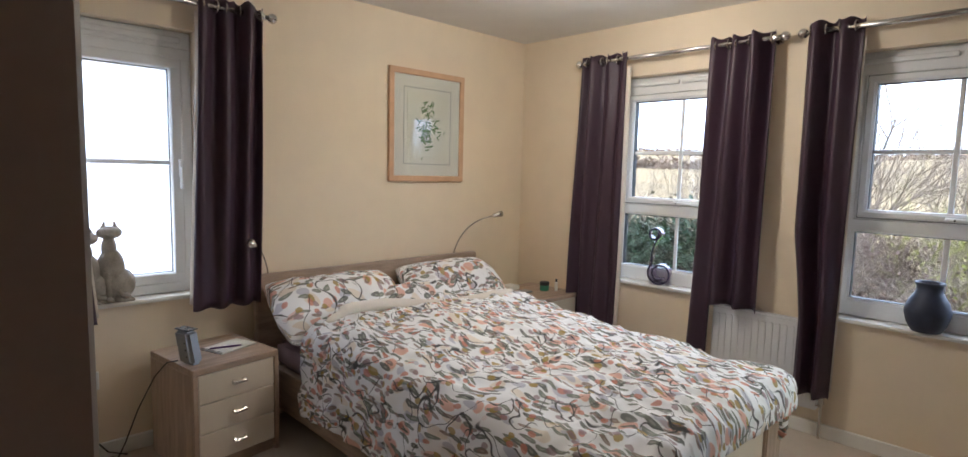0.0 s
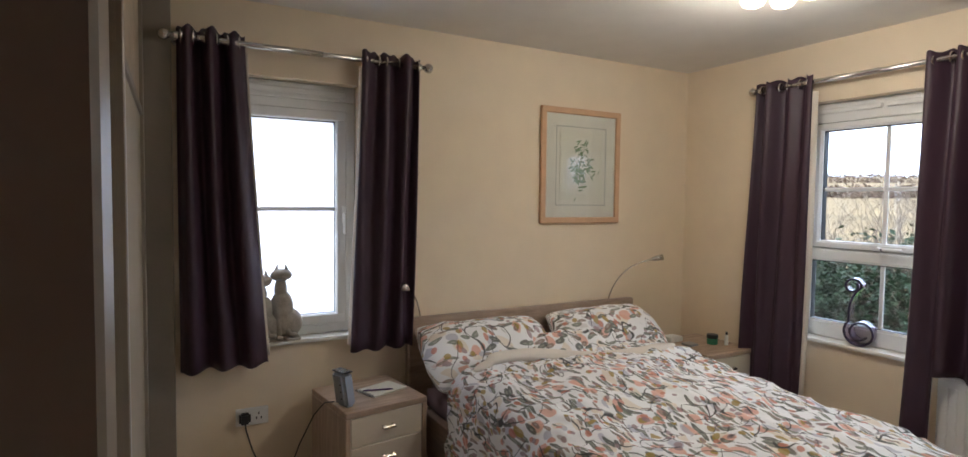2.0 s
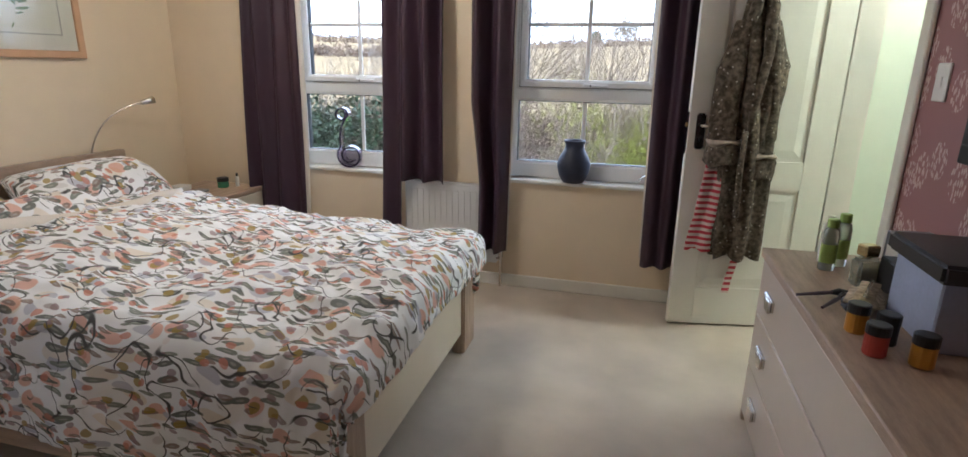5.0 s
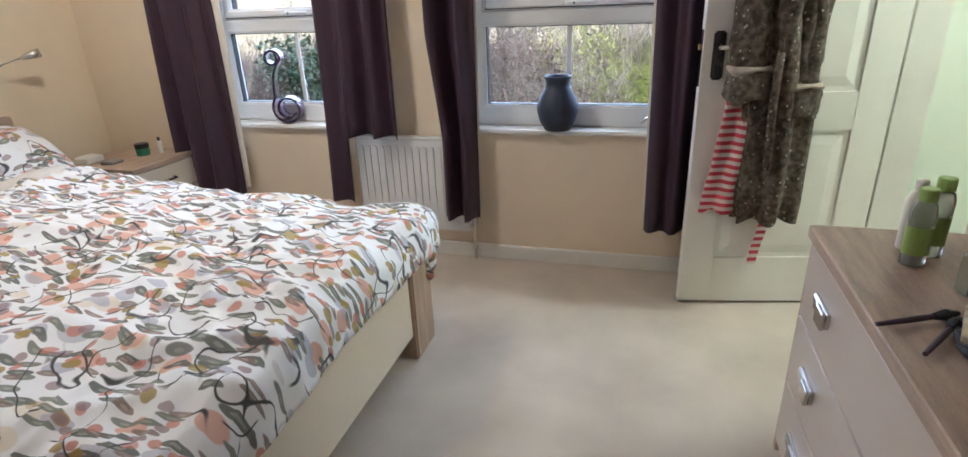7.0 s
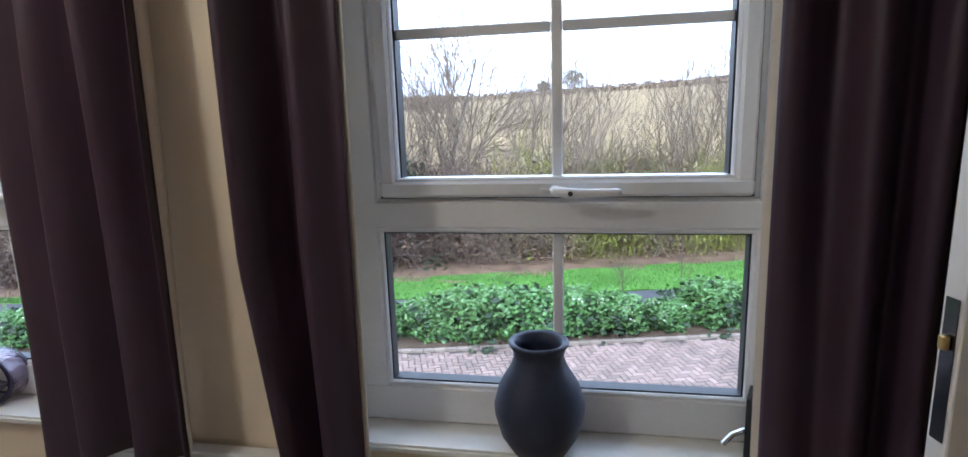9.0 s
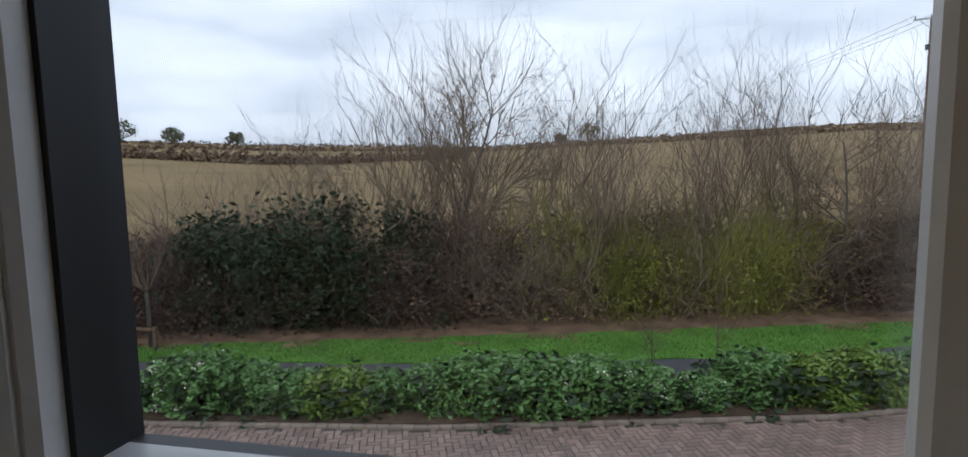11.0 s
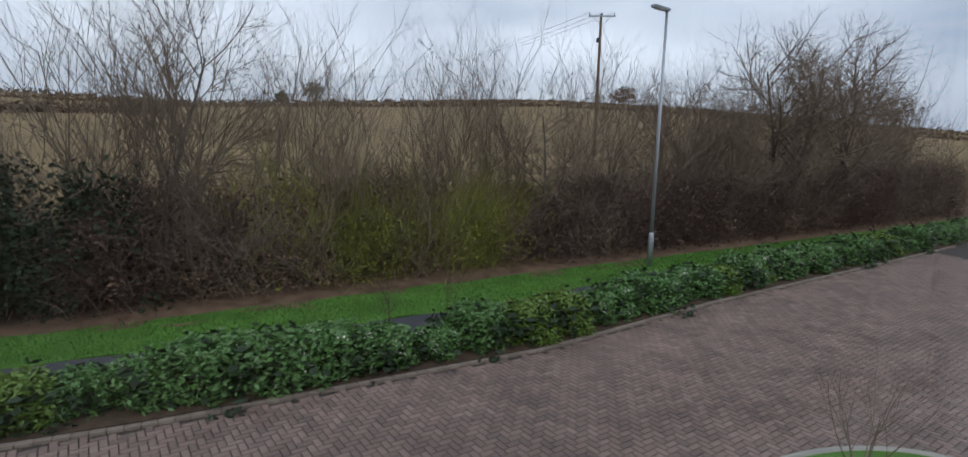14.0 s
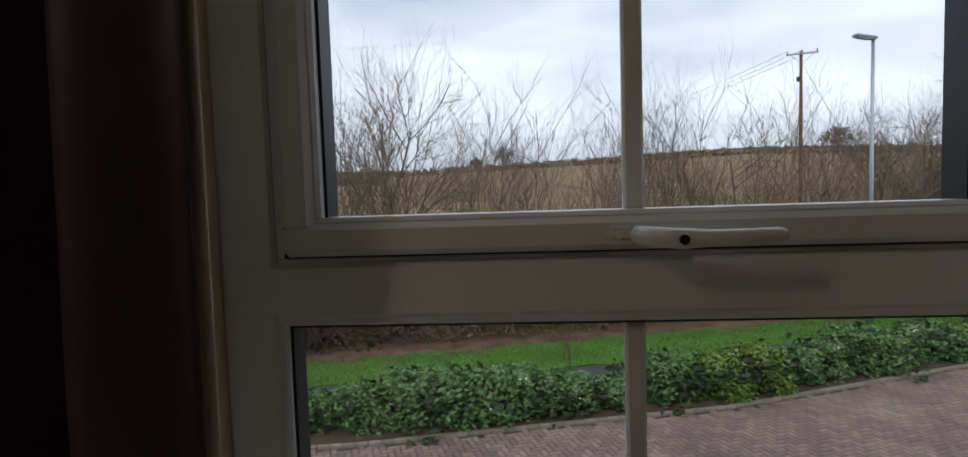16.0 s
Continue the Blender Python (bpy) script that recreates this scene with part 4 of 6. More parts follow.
def curl_points():
    pts = []
    for k in range(40):                       # lower spiral, from the inside out
        a = radians(-60 - k * 13.5)
        r = 0.038 + 0.042 * k / 39
        pts.append((0.035 + r * math.cos(a), 0.083 + r * math.sin(a)))
    x0, z0 = pts[-1]
    for k in range(1, 15):                    # neck
        t = k / 14
        pts.append((x0 * (1 - t) ** 2 + 2 * t * (1 - t) * (x0 - 0.01) + t * t * 0.035, z0 * (1 - t) ** 2 + 2 * t * (1 - t) * (z0 + 0.13) + t * t * 0.33))
    for k in range(1, 30):                    # upper curl
        a = radians(0 + k * 14)
        r = 0.042 - 0.018 * k / 29
        pts.append((-0.007 + r * math.cos(a), 0.335 + r * math.sin(a)))
    return pts


cp = curl_points()
low = min(z for x, z in cp)
curl = thing("glass_sculpture", "curled violet glass ribbon sculpture on the window sill", "sculpture", (1.185, 0.03, ST + 0.0065 - low), 12)
half = 0.032
bm = bmesh.new()
rows_ = []
for k, (x, z) in enumerate(cp):
    xn, zn = cp[min(k + 1, len(cp) - 1)]
    xp, zp = cp[max(k - 1, 0)]
    d = Vector((xn - xp, 0, zn - zp)).normalized()
    nn = Vector((-d.z, 0, d.x)) * 0.005
    rows_.append([bm.verts.new(Vector((x, s * half, z)) + q * nn) for s, q in ((-1, -1), (1, -1), (1, 1), (-1, 1))])
for a, b in zip(rows_, rows_[1:]):
    for j in range(4):
        bm.faces.new((a[j], a[(j + 1) % 4], b[(j + 1) % 4], b[j]))
bm.faces.new(rows_[0][::-1])
bm.faces.new(rows_[-1])
bmesh.ops.recalc_face_normals(bm, faces=bm.faces)
part("ribbon", bm, M_PURPLE, curl, "smoky violet glass ribbon")
for s in (-1, 1):
    part("rim", tube([(x, s * half, z) for x, z in cp], 0.0062, 6), M_SMOKE, curl, "dark violet glass edge", smooth=True)

# small loudspeaker in the corner of the sill
sp_ = thing("speaker", "small dark grey loudspeaker in the corner of the window sill", "speaker", (3.062, 0.02, ST + 0.0005), -20)
part("cabinet", box(-0.032, 0.032, -0.04, 0.04, 0, 0.145, 0.008, seg=2), M_BLACK, sp_)
part("grille", box(-0.026, 0.026, -0.0435, -0.0402, 0.01, 0.135, 0.001), M_SEAL, sp_)
part("stand_arm", tube([(-0.033, -0.01, 0.06), (-0.055, -0.02, 0.05), (-0.07, -0.03, 0.03)], 0.006, 8), M_CHROME, sp_)

# two stone cats
bm = bmesh.new()
for cy, s in ((-2.88, 0.98), (-2.785, 1.06)):
    def ball(x, y, z, rx, ry, rz_, rot=0):
        bmesh.ops.create_uvsphere(bm, u_segments=18, v_segments=12, radius=1, matrix=pose(x, y, z, rot) @ Matrix.Diagonal((rx * 1.1, ry * 1.42, rz_, 1)))
    X = -0.035
    ball(X, cy + 0.02, 0.075 * s, 0.05, 0.058, 0.075 * s)
    ball(X + 0.01, cy, 0.15 * s, 0.036, 0.040, 0.085 * s)
    ball(X + 0.01, cy - 0.005, 0.235 * s, 0.022, 0.022, 0.06 * s)
    ball(X + 0.018, cy - 0.003, 0.305 * s, 0.034, 0.037, 0.030)
    ball(X + 0.045, cy - 0.003, 0.297 * s, 0.014, 0.016, 0.012)
    for e in (-0.023, 0.021):
        bmesh.ops.create_cone(bm, cap_ends=True, segments=10, radius1=0.013, radius2=0.001, depth=0.04, matrix=pose(X + 0.012, cy + e, 0.338 * s, e * 500))
    for e in (-0.016, 0.016):
        ball(X + 0.05, cy + e, 0.014, 0.022, 0.013, 0.014)
        ball(X + 0.038, cy + e, 0.08 * s, 0.012, 0.012, 0.07 * s)
    merge(bm, tube([(X + 0.03, cy + 0.05, 0.03), (X + 0.055, cy + 0.055, 0.03), (X + 0.065, cy + 0.03, 0.035), (X + 0.06, cy + 0.02, 0.06)], [0.013, 0.013, 0.011, 0.007], 8))
box(-0.09, 0.025, -2.915, -2.70, 0.0, 0.014, 0.005, bm=bm)
bm2 = solid("cat_statue", bm, M_STONE, "carved grey stone pair of sitting cats on the sill", "statue", smooth=True)
bm2.location = (0, 0, LWIN[2] + 0.0205)

# ---------------- door, robe, striped top ----------------
door = thing("door_1", "white two-panel door standing open into the room", "door", (3.862, -0.150, 0.012), 191.4, kind="structure")
DW, DH = 0.690, 1.978
bm = bmesh.new()
t0, t1 = -0.018, 0.018
panels = ((0.125, DW - 0.125, 0.20, 0.72), (0.125, DW - 0.125, 0.86, DH - 0.115))
box(0, 0.125, t0, t1, 0, DH, 0.002, bm=bm)
box(DW - 0.125, DW, t0, t1, 0, DH, 0.002, bm=bm)
for a, b in ((0, 0.20), (0.72, 0.86), (DH - 0.115, DH)):
    box(0.125, DW - 0.125, t0, t1 - 0.0004, a, b, bm=bm)
part("leaf", bm, M_WHITE, door)
for xa, xb, za, zb in panels:
    bm = box(xa, xb, -0.008, 0.008, za, zb)
    m = 0.055
    lo = [bm.verts.new((x, 0.0085, z)) for x, z in ((xa + 0.02, za + 0.02), (xb - 0.02, za + 0.02), (xb - 0.02, zb - 0.02), (xa + 0.02, zb - 0.02))]
    hi = [bm.verts.new((x, 0.0155, z)) for x, z in ((xa + m, za + m), (xb - m, za + m), (xb - m, zb - m), (xa + m, zb - m))]
    for k in range(4):
        bm.faces.new((lo[(k + 1) % 4], lo[k], hi[k], hi[(k + 1) % 4]))
    bm.faces.new(hi[::-1])
    bmesh.ops.recalc_face_normals(bm, faces=bm.faces)
    part("panel", bm, M_WHITE, door)
M_DARKMETAL = mat("dark_chrome", (0.10, 0.10, 0.11), 0.22, 1.0, var=0.1, bump=0.02)
hx, hz = DW - 0.055, 1.0
bm = box(hx - 0.021, hx + 0.021, t1, t1 + 0.007, hz - 0.085, hz + 0.085, 0.0065, seg=2)
dh_ = part("door_handle", bm, M_DARKMETAL, door, "dark chrome lever handle on a long backplate")
bm = tube([(hx, t1 + 0.005, hz + 0.03), (hx, t1 + 0.045, hz + 0.03), (hx - 0.012, t1 + 0.052, hz + 0.03), (hx - 0.11, t1 + 0.052, hz + 0.026)], [0.010, 0.009, 0.009, 0.007], 10)
part("lever", bm, M_CHROME, dh_, smooth=True)
part("keyhole", box(hx - 0.004, hx + 0.004, t1 + 0.007, t1 + 0.0085, hz - 0.05, hz - 0.03), M_BLACK, dh_)
bm = box(DW + 0.0002, DW + 0.002, -0.011, 0.011, hz - 0.11, hz + 0.09, 0.0005)
lt_ = part("latch_plate", bm, M_DARKMETAL, door, "dark metal latch plate")
part("latch", box(DW + 0.002, DW + 0.012, -0.006, 0.006, hz + 0.02, hz + 0.04, 0.002), mat("brass", (0.55, 0.40, 0.16), 0.3, 1.0), lt_, "brass latch tongue")
kx = DW - 0.24
bm = turned(lathe([(0.022, 0), (0.022, 0.004), (0.010, 0.006), (0.009, 0.022), (0.017, 0.028), (0.018, 0.036), (0.012, 0.042)], 18), pose(kx, t1, 1.70, -90))
part("door_hook", bm, M_DARKMETAL, door, "round metal door hook")

M_ROBE, rn, rl_, rb = nodes_of("taupe_fleece", 0.95)
r_tc, r_n, r_v = rn.new("ShaderNodeTexCoord"), rn.new("ShaderNodeTexNoise"), rn.new("ShaderNodeTexVoronoi")
r_n.inputs["Scale"].default_value, r_n.inputs["Detail"].default_value = 45, 5
r_v.inputs["Scale"].default_value = 34
rl_.new(r_tc.outputs["Object"], r_n.inputs["Vector"])
rl_.new(r_tc.outputs["Object"], r_v.inputs["Vector"])
r_r = rn.new("ShaderNodeValToRGB")
r_r.color_ramp.elements[0].position, r_r.color_ramp.elements[0].color = 0.38, (0.050, 0.038, 0.028, 1)
r_r.color_ramp.elements[1].position, r_r.color_ramp.elements[1].color = 0.66, (0.17, 0.135, 0.10, 1)
rl_.new(r_n.outputs["Fac"], r_r.inputs[0])
r_lt = rn.new("ShaderNodeMath")
r_lt.operation = "LESS_THAN"
r_lt.inputs[1].default_value = 0.15
rl_.new(r_v.outputs["Distance"], r_lt.inputs[0])
r_mx = rn.new("ShaderNodeMixRGB")
rl_.new(r_lt.outputs[0], r_mx.inputs[0])
rl_.new(r_r.outputs[0], r_mx.inputs[1])
r_mx.inputs[2].default_value = (0.40, 0.36, 0.31, 1)
rl_.new(r_mx.outputs[0], rb.inputs["Base Color"])
r_b = rn.new("ShaderNodeBump")
r_b.inputs["Strength"].default_value, r_b.inputs["Distance"].default_value = 0.8, 0.006
rl_.new(r_n.outputs["Fac"], r_b.inputs["Height"])
rl_.new(r_b.outputs[0], rb.inputs["Normal"])
M_CUFF = mat("pale_fleece", (0.36, 0.30, 0.24), 0.95, var=0.25, scale=40, bump=0.8)


def drape(keys, nu=48, nv=50, folds=7, amp=0.014, seed=0):
    """A hanging cloth body from rows (t, centre x, half width, half depth, z)."""
    def f(u, v):
        ts = [k[0] for k in keys]
        i = max(j for j in range(len(ts)) if ts[j] <= v + 1e-9)
        i = min(i, len(ts) - 2)
        q = (v - ts[i]) / (ts[i + 1] - ts[i])
        q = q * q * (3 - 2 * q)
        cx, hw, hd, z = [keys[i][j] + (keys[i + 1][j] - keys[i][j]) * q for j in range(1, 5)]
        a = u * 2 * math.pi
        g = amp * min(1, v * 3) * math.sin(folds * a + 2 * math.sin(3 * v + seed)) + 0.01 * noise.noise(Vector((math.cos(a) * 2, v * 6, seed)))
        y = (hd + g) * math.sin(a)
        return (cx + (hw + g) * math.cos(a), max(-hd * 0.9, y) + hd, z + 0.012 * math.sin(folds * a + seed) * v)
    bm = sheet(f, nu, nv, 0)
    bmesh.ops.recalc_face_normals(bm, faces=bm.faces)
    return bm


robe = thing("bathrobe", "taupe fleece bathrobe with pale flecks hanging on the door hook", "bathrobe")
robe.matrix_world = door.matrix_world @ Matrix.Translation((0, t1 + 0.004, 0))
part("body", drape([(0, kx, 0.02, 0.03, 1.675), (0.05, kx - 0.005, 0.05, 0.045, 1.62), (0.2, kx - 0.01, 0.09, 0.06, 1.42), (0.45, kx - 0.01, 0.112, 0.07, 1.12), (0.7, kx - 0.02, 0.105, 0.07, 0.80), (0.9, kx - 0.02, 0.112, 0.07, 0.50), (1, kx - 0.025, 0.105, 0.06, 0.40)], folds=6, amp=0.022, seed=2), M_ROBE, robe, smooth=True)
for s, z1, dx in ((1, 0.92, 0.10), (-1, 0.86, -0.07)):
    k0 = kx + s * 0.06
    sl = part("sleeve", drape([(0, k0, 0.035, 0.05, 1.50), (0.3, k0 + s * 0.035, 0.058, 0.062, 1.30), (0.8, kx + dx, 0.060, 0.064, z1 + 0.12), (1, kx + dx, 0.062, 0.066, z1)], 28, 30, 3, 0.008, seed=s + 5), M_ROBE, robe, smooth=True)
    part("cuff", drape([(0, kx + dx, 0.066, 0.070, z1 + 0.045), (0.3, kx + dx, 0.075, 0.078, z1 + 0.03), (0.8, kx + dx, 0.076, 0.080, z1 - 0.06), (1, kx + dx, 0.064, 0.070, z1 - 0.07)], 28, 12, 3, 0.003, seed=9), M_ROBE, sl, smooth=True)
    part("cuff_trim", drape([(0, kx + dx, 0.070, 0.074, z1 + 0.055), (0.5, kx + dx, 0.079, 0.083, z1 + 0.042), (1, kx + dx, 0.072, 0.076, z1 + 0.028)], 28, 6, 3, 0.002, seed=9), M_CUFF, sl, "pale fleece cuff edge", smooth=True)
part("collar", tube([(kx + 0.06, 0.085, 1.40), (kx + 0.035, 0.10, 1.56), (kx + 0.0, 0.09, 1.665), (kx - 0.035, 0.10, 1.56), (kx - 0.03, 0.135, 1.35), (kx + 0.01, 0.148, 1.10), (kx + 0.0, 0.148, 0.9)], [0.02, 0.026, 0.022, 0.028, 0.022, 0.018, 0.012], 10), M_ROBE, robe, smooth=True)
part("belt", tube([(kx + 0.03, 0.155, 1.02), (kx + 0.035, 0.16, 0.85), (kx + 0.025, 0.158, 0.62)], 0.014, 8), M_ROBE, robe, smooth=True)
part("hanging_loop", tube([(kx, 0.035, 1.645), (kx - 0.004, 0.036, 1.69), (kx + 0.004, 0.036, 1.70)], 0.003, 6), M_BLACK, robe)
M_STRIPE, sn_, sl_, sb_ = nodes_of("red_white_stripe", 0.9)
s_tc, s_w = sn_.new("ShaderNodeTexCoord"), sn_.new("ShaderNodeTexWave")
s_w.bands_direction = "Z"
s_w.inputs["Scale"].default_value, s_w.inputs["Distortion"].default_value = 10.5, 0.9
sl_.new(s_tc.outputs["Object"], s_w.inputs["Vector"])
s_r = sn_.new("ShaderNodeValToRGB")
s_r.color_ramp.elements[0].position, s_r.color_ramp.elements[0].color = 0.47, (0.50, 0.05, 0.075, 1)
s_r.color_ramp.elements[1].position, s_r.color_ramp.elements[1].color = 0.53, (0.72, 0.62, 0.58, 1)
sl_.new(s_w.outputs["Fac"], s_r.inputs[0])
sl_.new(s_r.outputs[0], sb_.inputs["Base Color"])
tp = thing("striped_nightshirt", "red and white striped nightshirt hanging behind the bathrobe", "nightshirt")
tp.matrix_world = door.matrix_world @ Matrix.Translation((0, t1 + 0.002, 0))
part("body", drape([(0, kx + 0.02, 0.04, 0.012, 1.45), (0.4, kx + 0.04, 0.09, 0.020, 1.0), (0.8, kx + 0.055, 0.115, 0.024, 0.58), (1, kx + 0.055, 0.135, 0.026, 0.42)], folds=6, amp=0.014, seed=4), M_STRIPE, tp, smooth=True)
part("tie", sheet(lambda u, v: (kx - 0.07 + 0.035 * u - 0.0 + 0.03 * v, 0.035 + 0.006 * math.sin(6 * v), 0.42 - 0.23 * v), 4, 12, 0.004), M_STRIPE, tp)

# ---------------- chest of drawers ----------------
CX, CN, CS, CH = 3.43, -1.10, -2.45, 0.69
ch = thing("chest_of_drawers", "long chest of three taupe drawers with an oak top", "chest of drawers")
part("top", box(CX - 0.012, RX - 0.0175, CS, CN + 0.002, CH - 0.032, CH, 0.003), M_OAKY, ch)
part("side_panel", box(CX, RX - 0.0175, CN - 0.024, CN, 0, CH - 0.0325, 0.002), M_OAKV, ch)
part("side_panel", box(CX, RX - 0.0175, CS, CS + 0.024, 0, CH - 0.0325, 0.002), M_OAKV, ch)
part("back_panel", box(RX - 0.03, RX - 0.018, CS + 0.025, CN - 0.025, 0.02, CH - 0.033), M_OAKY, ch)
part("plinth", box(CX + 0.02, CX + 0.04, CS + 0.025, CN - 0.025, 0, 0.05), M_OAKY, ch)
dh = (CH - 0.033 - 0.05) / 3
for k in range(3):
    z0 = 0.05 + k * dh
    dr = part("drawer", box(CX - 0.006, CX + 0.018, CS + 0.027, CN - 0.026, z0 + 0.003, z0 + dh - 0.004, 0.002), M_TAUPE, ch, "taupe lacquered drawer front")
    for yc in (CN - 0.20, CS + 0.20):
        zc = z0 + dh * 0.52
        bm = bmesh.new()
        box(CX - 0.016, CX - 0.0055, yc - 0.052, yc + 0.052, zc - 0.019, zc + 0.019, 0.002, bm=bm)
        box(CX - 0.026, CX - 0.0165, yc - 0.054, yc - 0.002, zc - 0.021, zc + 0.021, 0.002, bm=bm)
        box(CX - 0.019, CX - 0.0165, yc + 0.004, yc + 0.048, zc + 0.002, zc + 0.017, 0.001, bm=bm)
        part("handle", bm, M_CHROME, dr, "paired square chrome handle plates")

# things on the chest
TZ = CH + 0.0006
M_CLEAR = mat("clear_bottle", (0.75, 0.80, 0.72), 0.08, var=0.05, bump=0)
M_CLEAR.node_tree.nodes["Principled BSDF"].inputs["Transmission Weight"].default_value = 0.7
M_LIME = mat("lime_plastic", (0.30, 0.42, 0.10), 0.4)
M_GOLD = mat("pale_gold", (0.60, 0.48, 0.26), 0.25, 1.0)
M_LAV = mat("lavender_card", (0.36, 0.40, 0.55), 0.7)
M_AMBER = mat("amber_plastic", (0.55, 0.25, 0.03), 0.3)
M_RED = mat("red_card", (0.45, 0.06, 0.04), 0.6)
for bx, by, sc in ((3.565, -1.30, 0.86), (3.615, -1.245, 0.9)):
    b = thing("bottle", "clear toiletry bottle with lime cap and green label", "bottle", (bx, by, TZ), group="bottles on the chest")
    part("body", turned(lathe([(0.021, 0), (0.024, 0.004), (0.024, 0.135), (0.020, 0.155), (0.011, 0.163)], 24), Matrix.Diagonal((1, 0.75, sc, 1))), M_CLEAR, b, smooth=True)
    part("label", turned(lathe([(0.0244, 0.03), (0.0244, 0.10)], 24), Matrix.Diagonal((1, 0.76, sc, 1))), M_LIME, b, "lime green label")
    part("cap", turned(lathe([(0.017, 0.1635), (0.017, 0.19), (0.015, 0.193)], 18), Matrix.Diagonal((1, 1, sc, 1))), M_LIME, b)
wb_ = thing("bottle", "slim white toiletry bottle behind the clear bottles", "bottle", (3.585, -1.215, TZ), group="bottles on the chest")
part("body", turned(lathe([(0.020, 0), (0.023, 0.004), (0.023, 0.115), (0.018, 0.130), (0.010, 0.136)], 24), Matrix.Diagonal((1, 0.7, 1, 1))), M_WHITE, wb_, smooth=True)
part("cap", lathe([(0.012, 0.1362), (0.012, 0.155), (0.010, 0.158)], 16), M_WHITE, wb_)
pf = thing("perfume_bottle", "square clear perfume bottle with pale gold cap", "perfume bottle", (3.63, -1.42, TZ), 20)
part("body", box(-0.035, 0.035, -0.022, 0.022, 0, 0.085, 0.008, seg=2), M_CLEAR, pf)
part("liquid", box(-0.027, 0.027, -0.015, 0.015, 0.012, 0.06, 0.004), M_GOLD, pf)
part("cap", box(-0.024, 0.024, -0.02, 0.02, 0.0905, 0.125, 0.005), M_GOLD, pf)
part("neck", lathe([(0.011, 0.0852), (0.011, 0.0903)], 12), M_CHROME, pf)
sb2 = thing("gift_box", "silver grey card box standing on the chest", "box", (3.77, -1.36, TZ), 8)
part("carton", box(-0.06, 0.06, -0.045, 0.045, 0, 0.15, 0.003), M_SILVER, sb2)
part("sticker", box(-0.061, -0.0602, -0.03, 0.03, 0.05, 0.11), M_WHITE, sb2)
solid("lavender_box", box(3.62, 3.84, -1.86, -1.62, TZ, TZ + 0.17, 0.004), M_LAV, "lavender blue card box on the chest", "box")
solid("black_case", box(3.60, 3.85, -1.89, -1.60, TZ + 0.1705, TZ + 0.215, 0.008, seg=2), M_BLACK, "flat black case lying on the lavender box", "case")
solid("black_box", box(3.66, 3.83, -1.58, -1.43, TZ, TZ + 0.10, 0.004), M_BLACK, "small black box on the chest", "box")
M_PATTERN = mat("spotted_pouch", (0.42, 0.33, 0.20), 0.6, var=0.6, scale=60, bump=0.3)
pc = thing("make_up_pouch", "tan patterned make-up pouch with zip lying open", "pouch", (3.58, -1.60, TZ), 65)
part("body", box(-0.09, 0.09, -0.045, 0.045, 0, 0.05, 0.022, seg=3), M_PATTERN, pc, smooth=True)
part("zip", box(-0.08, 0.08, -0.004, 0.004, 0.0502, 0.053, 0.001), M_CHROME, pc)
for k, (bx, by, mt) in enumerate(((3.50, -1.78, M_AMBER), (3.545, -1.83, M_BLACK), (3.50, -1.90, M_RED), (3.58, -1.93, M_AMBER))):
    b = thing("pot", ("amber plastic pot with black lid", "small black pot", "red pot with black lid", "amber plastic pot with black lid")[k] + " on the chest", "pot", (bx, by, TZ))
    part("body", lathe([(0.022, 0), (0.024, 0.003), (0.024, 0.05)], 18), mt, b)
    part("lid", lathe([(0.025, 0.0502), (0.025, 0.072), (0.022, 0.074)], 18), M_BLACK, b)
for k in range(4):
    br = thing("hair_brush" if k == 0 else "make_up_brush", "dark brush lying on the chest" if k == 0 else "thin dark make-up brush lying on the chest", "brush", (3.485 + 0.018 * k, -1.56 - 0.05 * k, TZ + 0.012), 25 + 28 * k)
    part("grip", tube([(-0.08, 0, 0), (0.0, 0, 0), (0.03, 0, 0)], [0.004, 0.006, 0.005], 8), mat("brush_handle", (0.08, 0.05, 0.07), 0.4), br)
    part("bristles", tube([(0.031, 0, 0), (0.055, 0, 0), (0.08, 0, 0)], [0.006, 0.011, 0.004], 10), M_BLACK, br)

# mirror, switch and sensor on the papered wall
mi = thing("wall_mirror", "tall mirror in a black frame with chrome edge", "mirror", (RX, -1.62, 1.60), -90)
part("frame", frame_ring(bmesh.new(), -0.32, 0.32, -0.55, 0.55, 0.055, -0.032, -0.002, 0.004), M_BLACK, mi)
part("edge", frame_ring(bmesh.new(), -0.268, 0.268, -0.498, 0.498, 0.014, -0.036, -0.010, 0.002), M_CHROME, mi, "polished chrome inner edge")
M_MIRROR, mn_, ml_, mb_ = nodes_of("mirror_silver", 0.01, 1.0)
mb_.inputs["Base Color"].default_value = (0.9, 0.9, 0.9, 1)
part("glass", box(-0.262, 0.262, -0.010, -0.006, -0.492, 0.492), M_MIRROR, mi)
ls = thing("light_switch", "white plastic rocker light switch on the wallpaper", "light switch", (RX, -1.05, 1.27), -90)
part("plate", box(-0.04, 0.04, -0.010, -0.0005, -0.06, 0.06, 0.003), M_UPVC, ls)
part("rocker", box(-0.011, 0.011, -0.014, -0.0098, -0.018, 0.018, 0.002), M_UPVC, ls)
se = thing("wall_sensor", "small white plastic sensor box above the doorway", "sensor", (RX, -0.58, 2.215), -90)
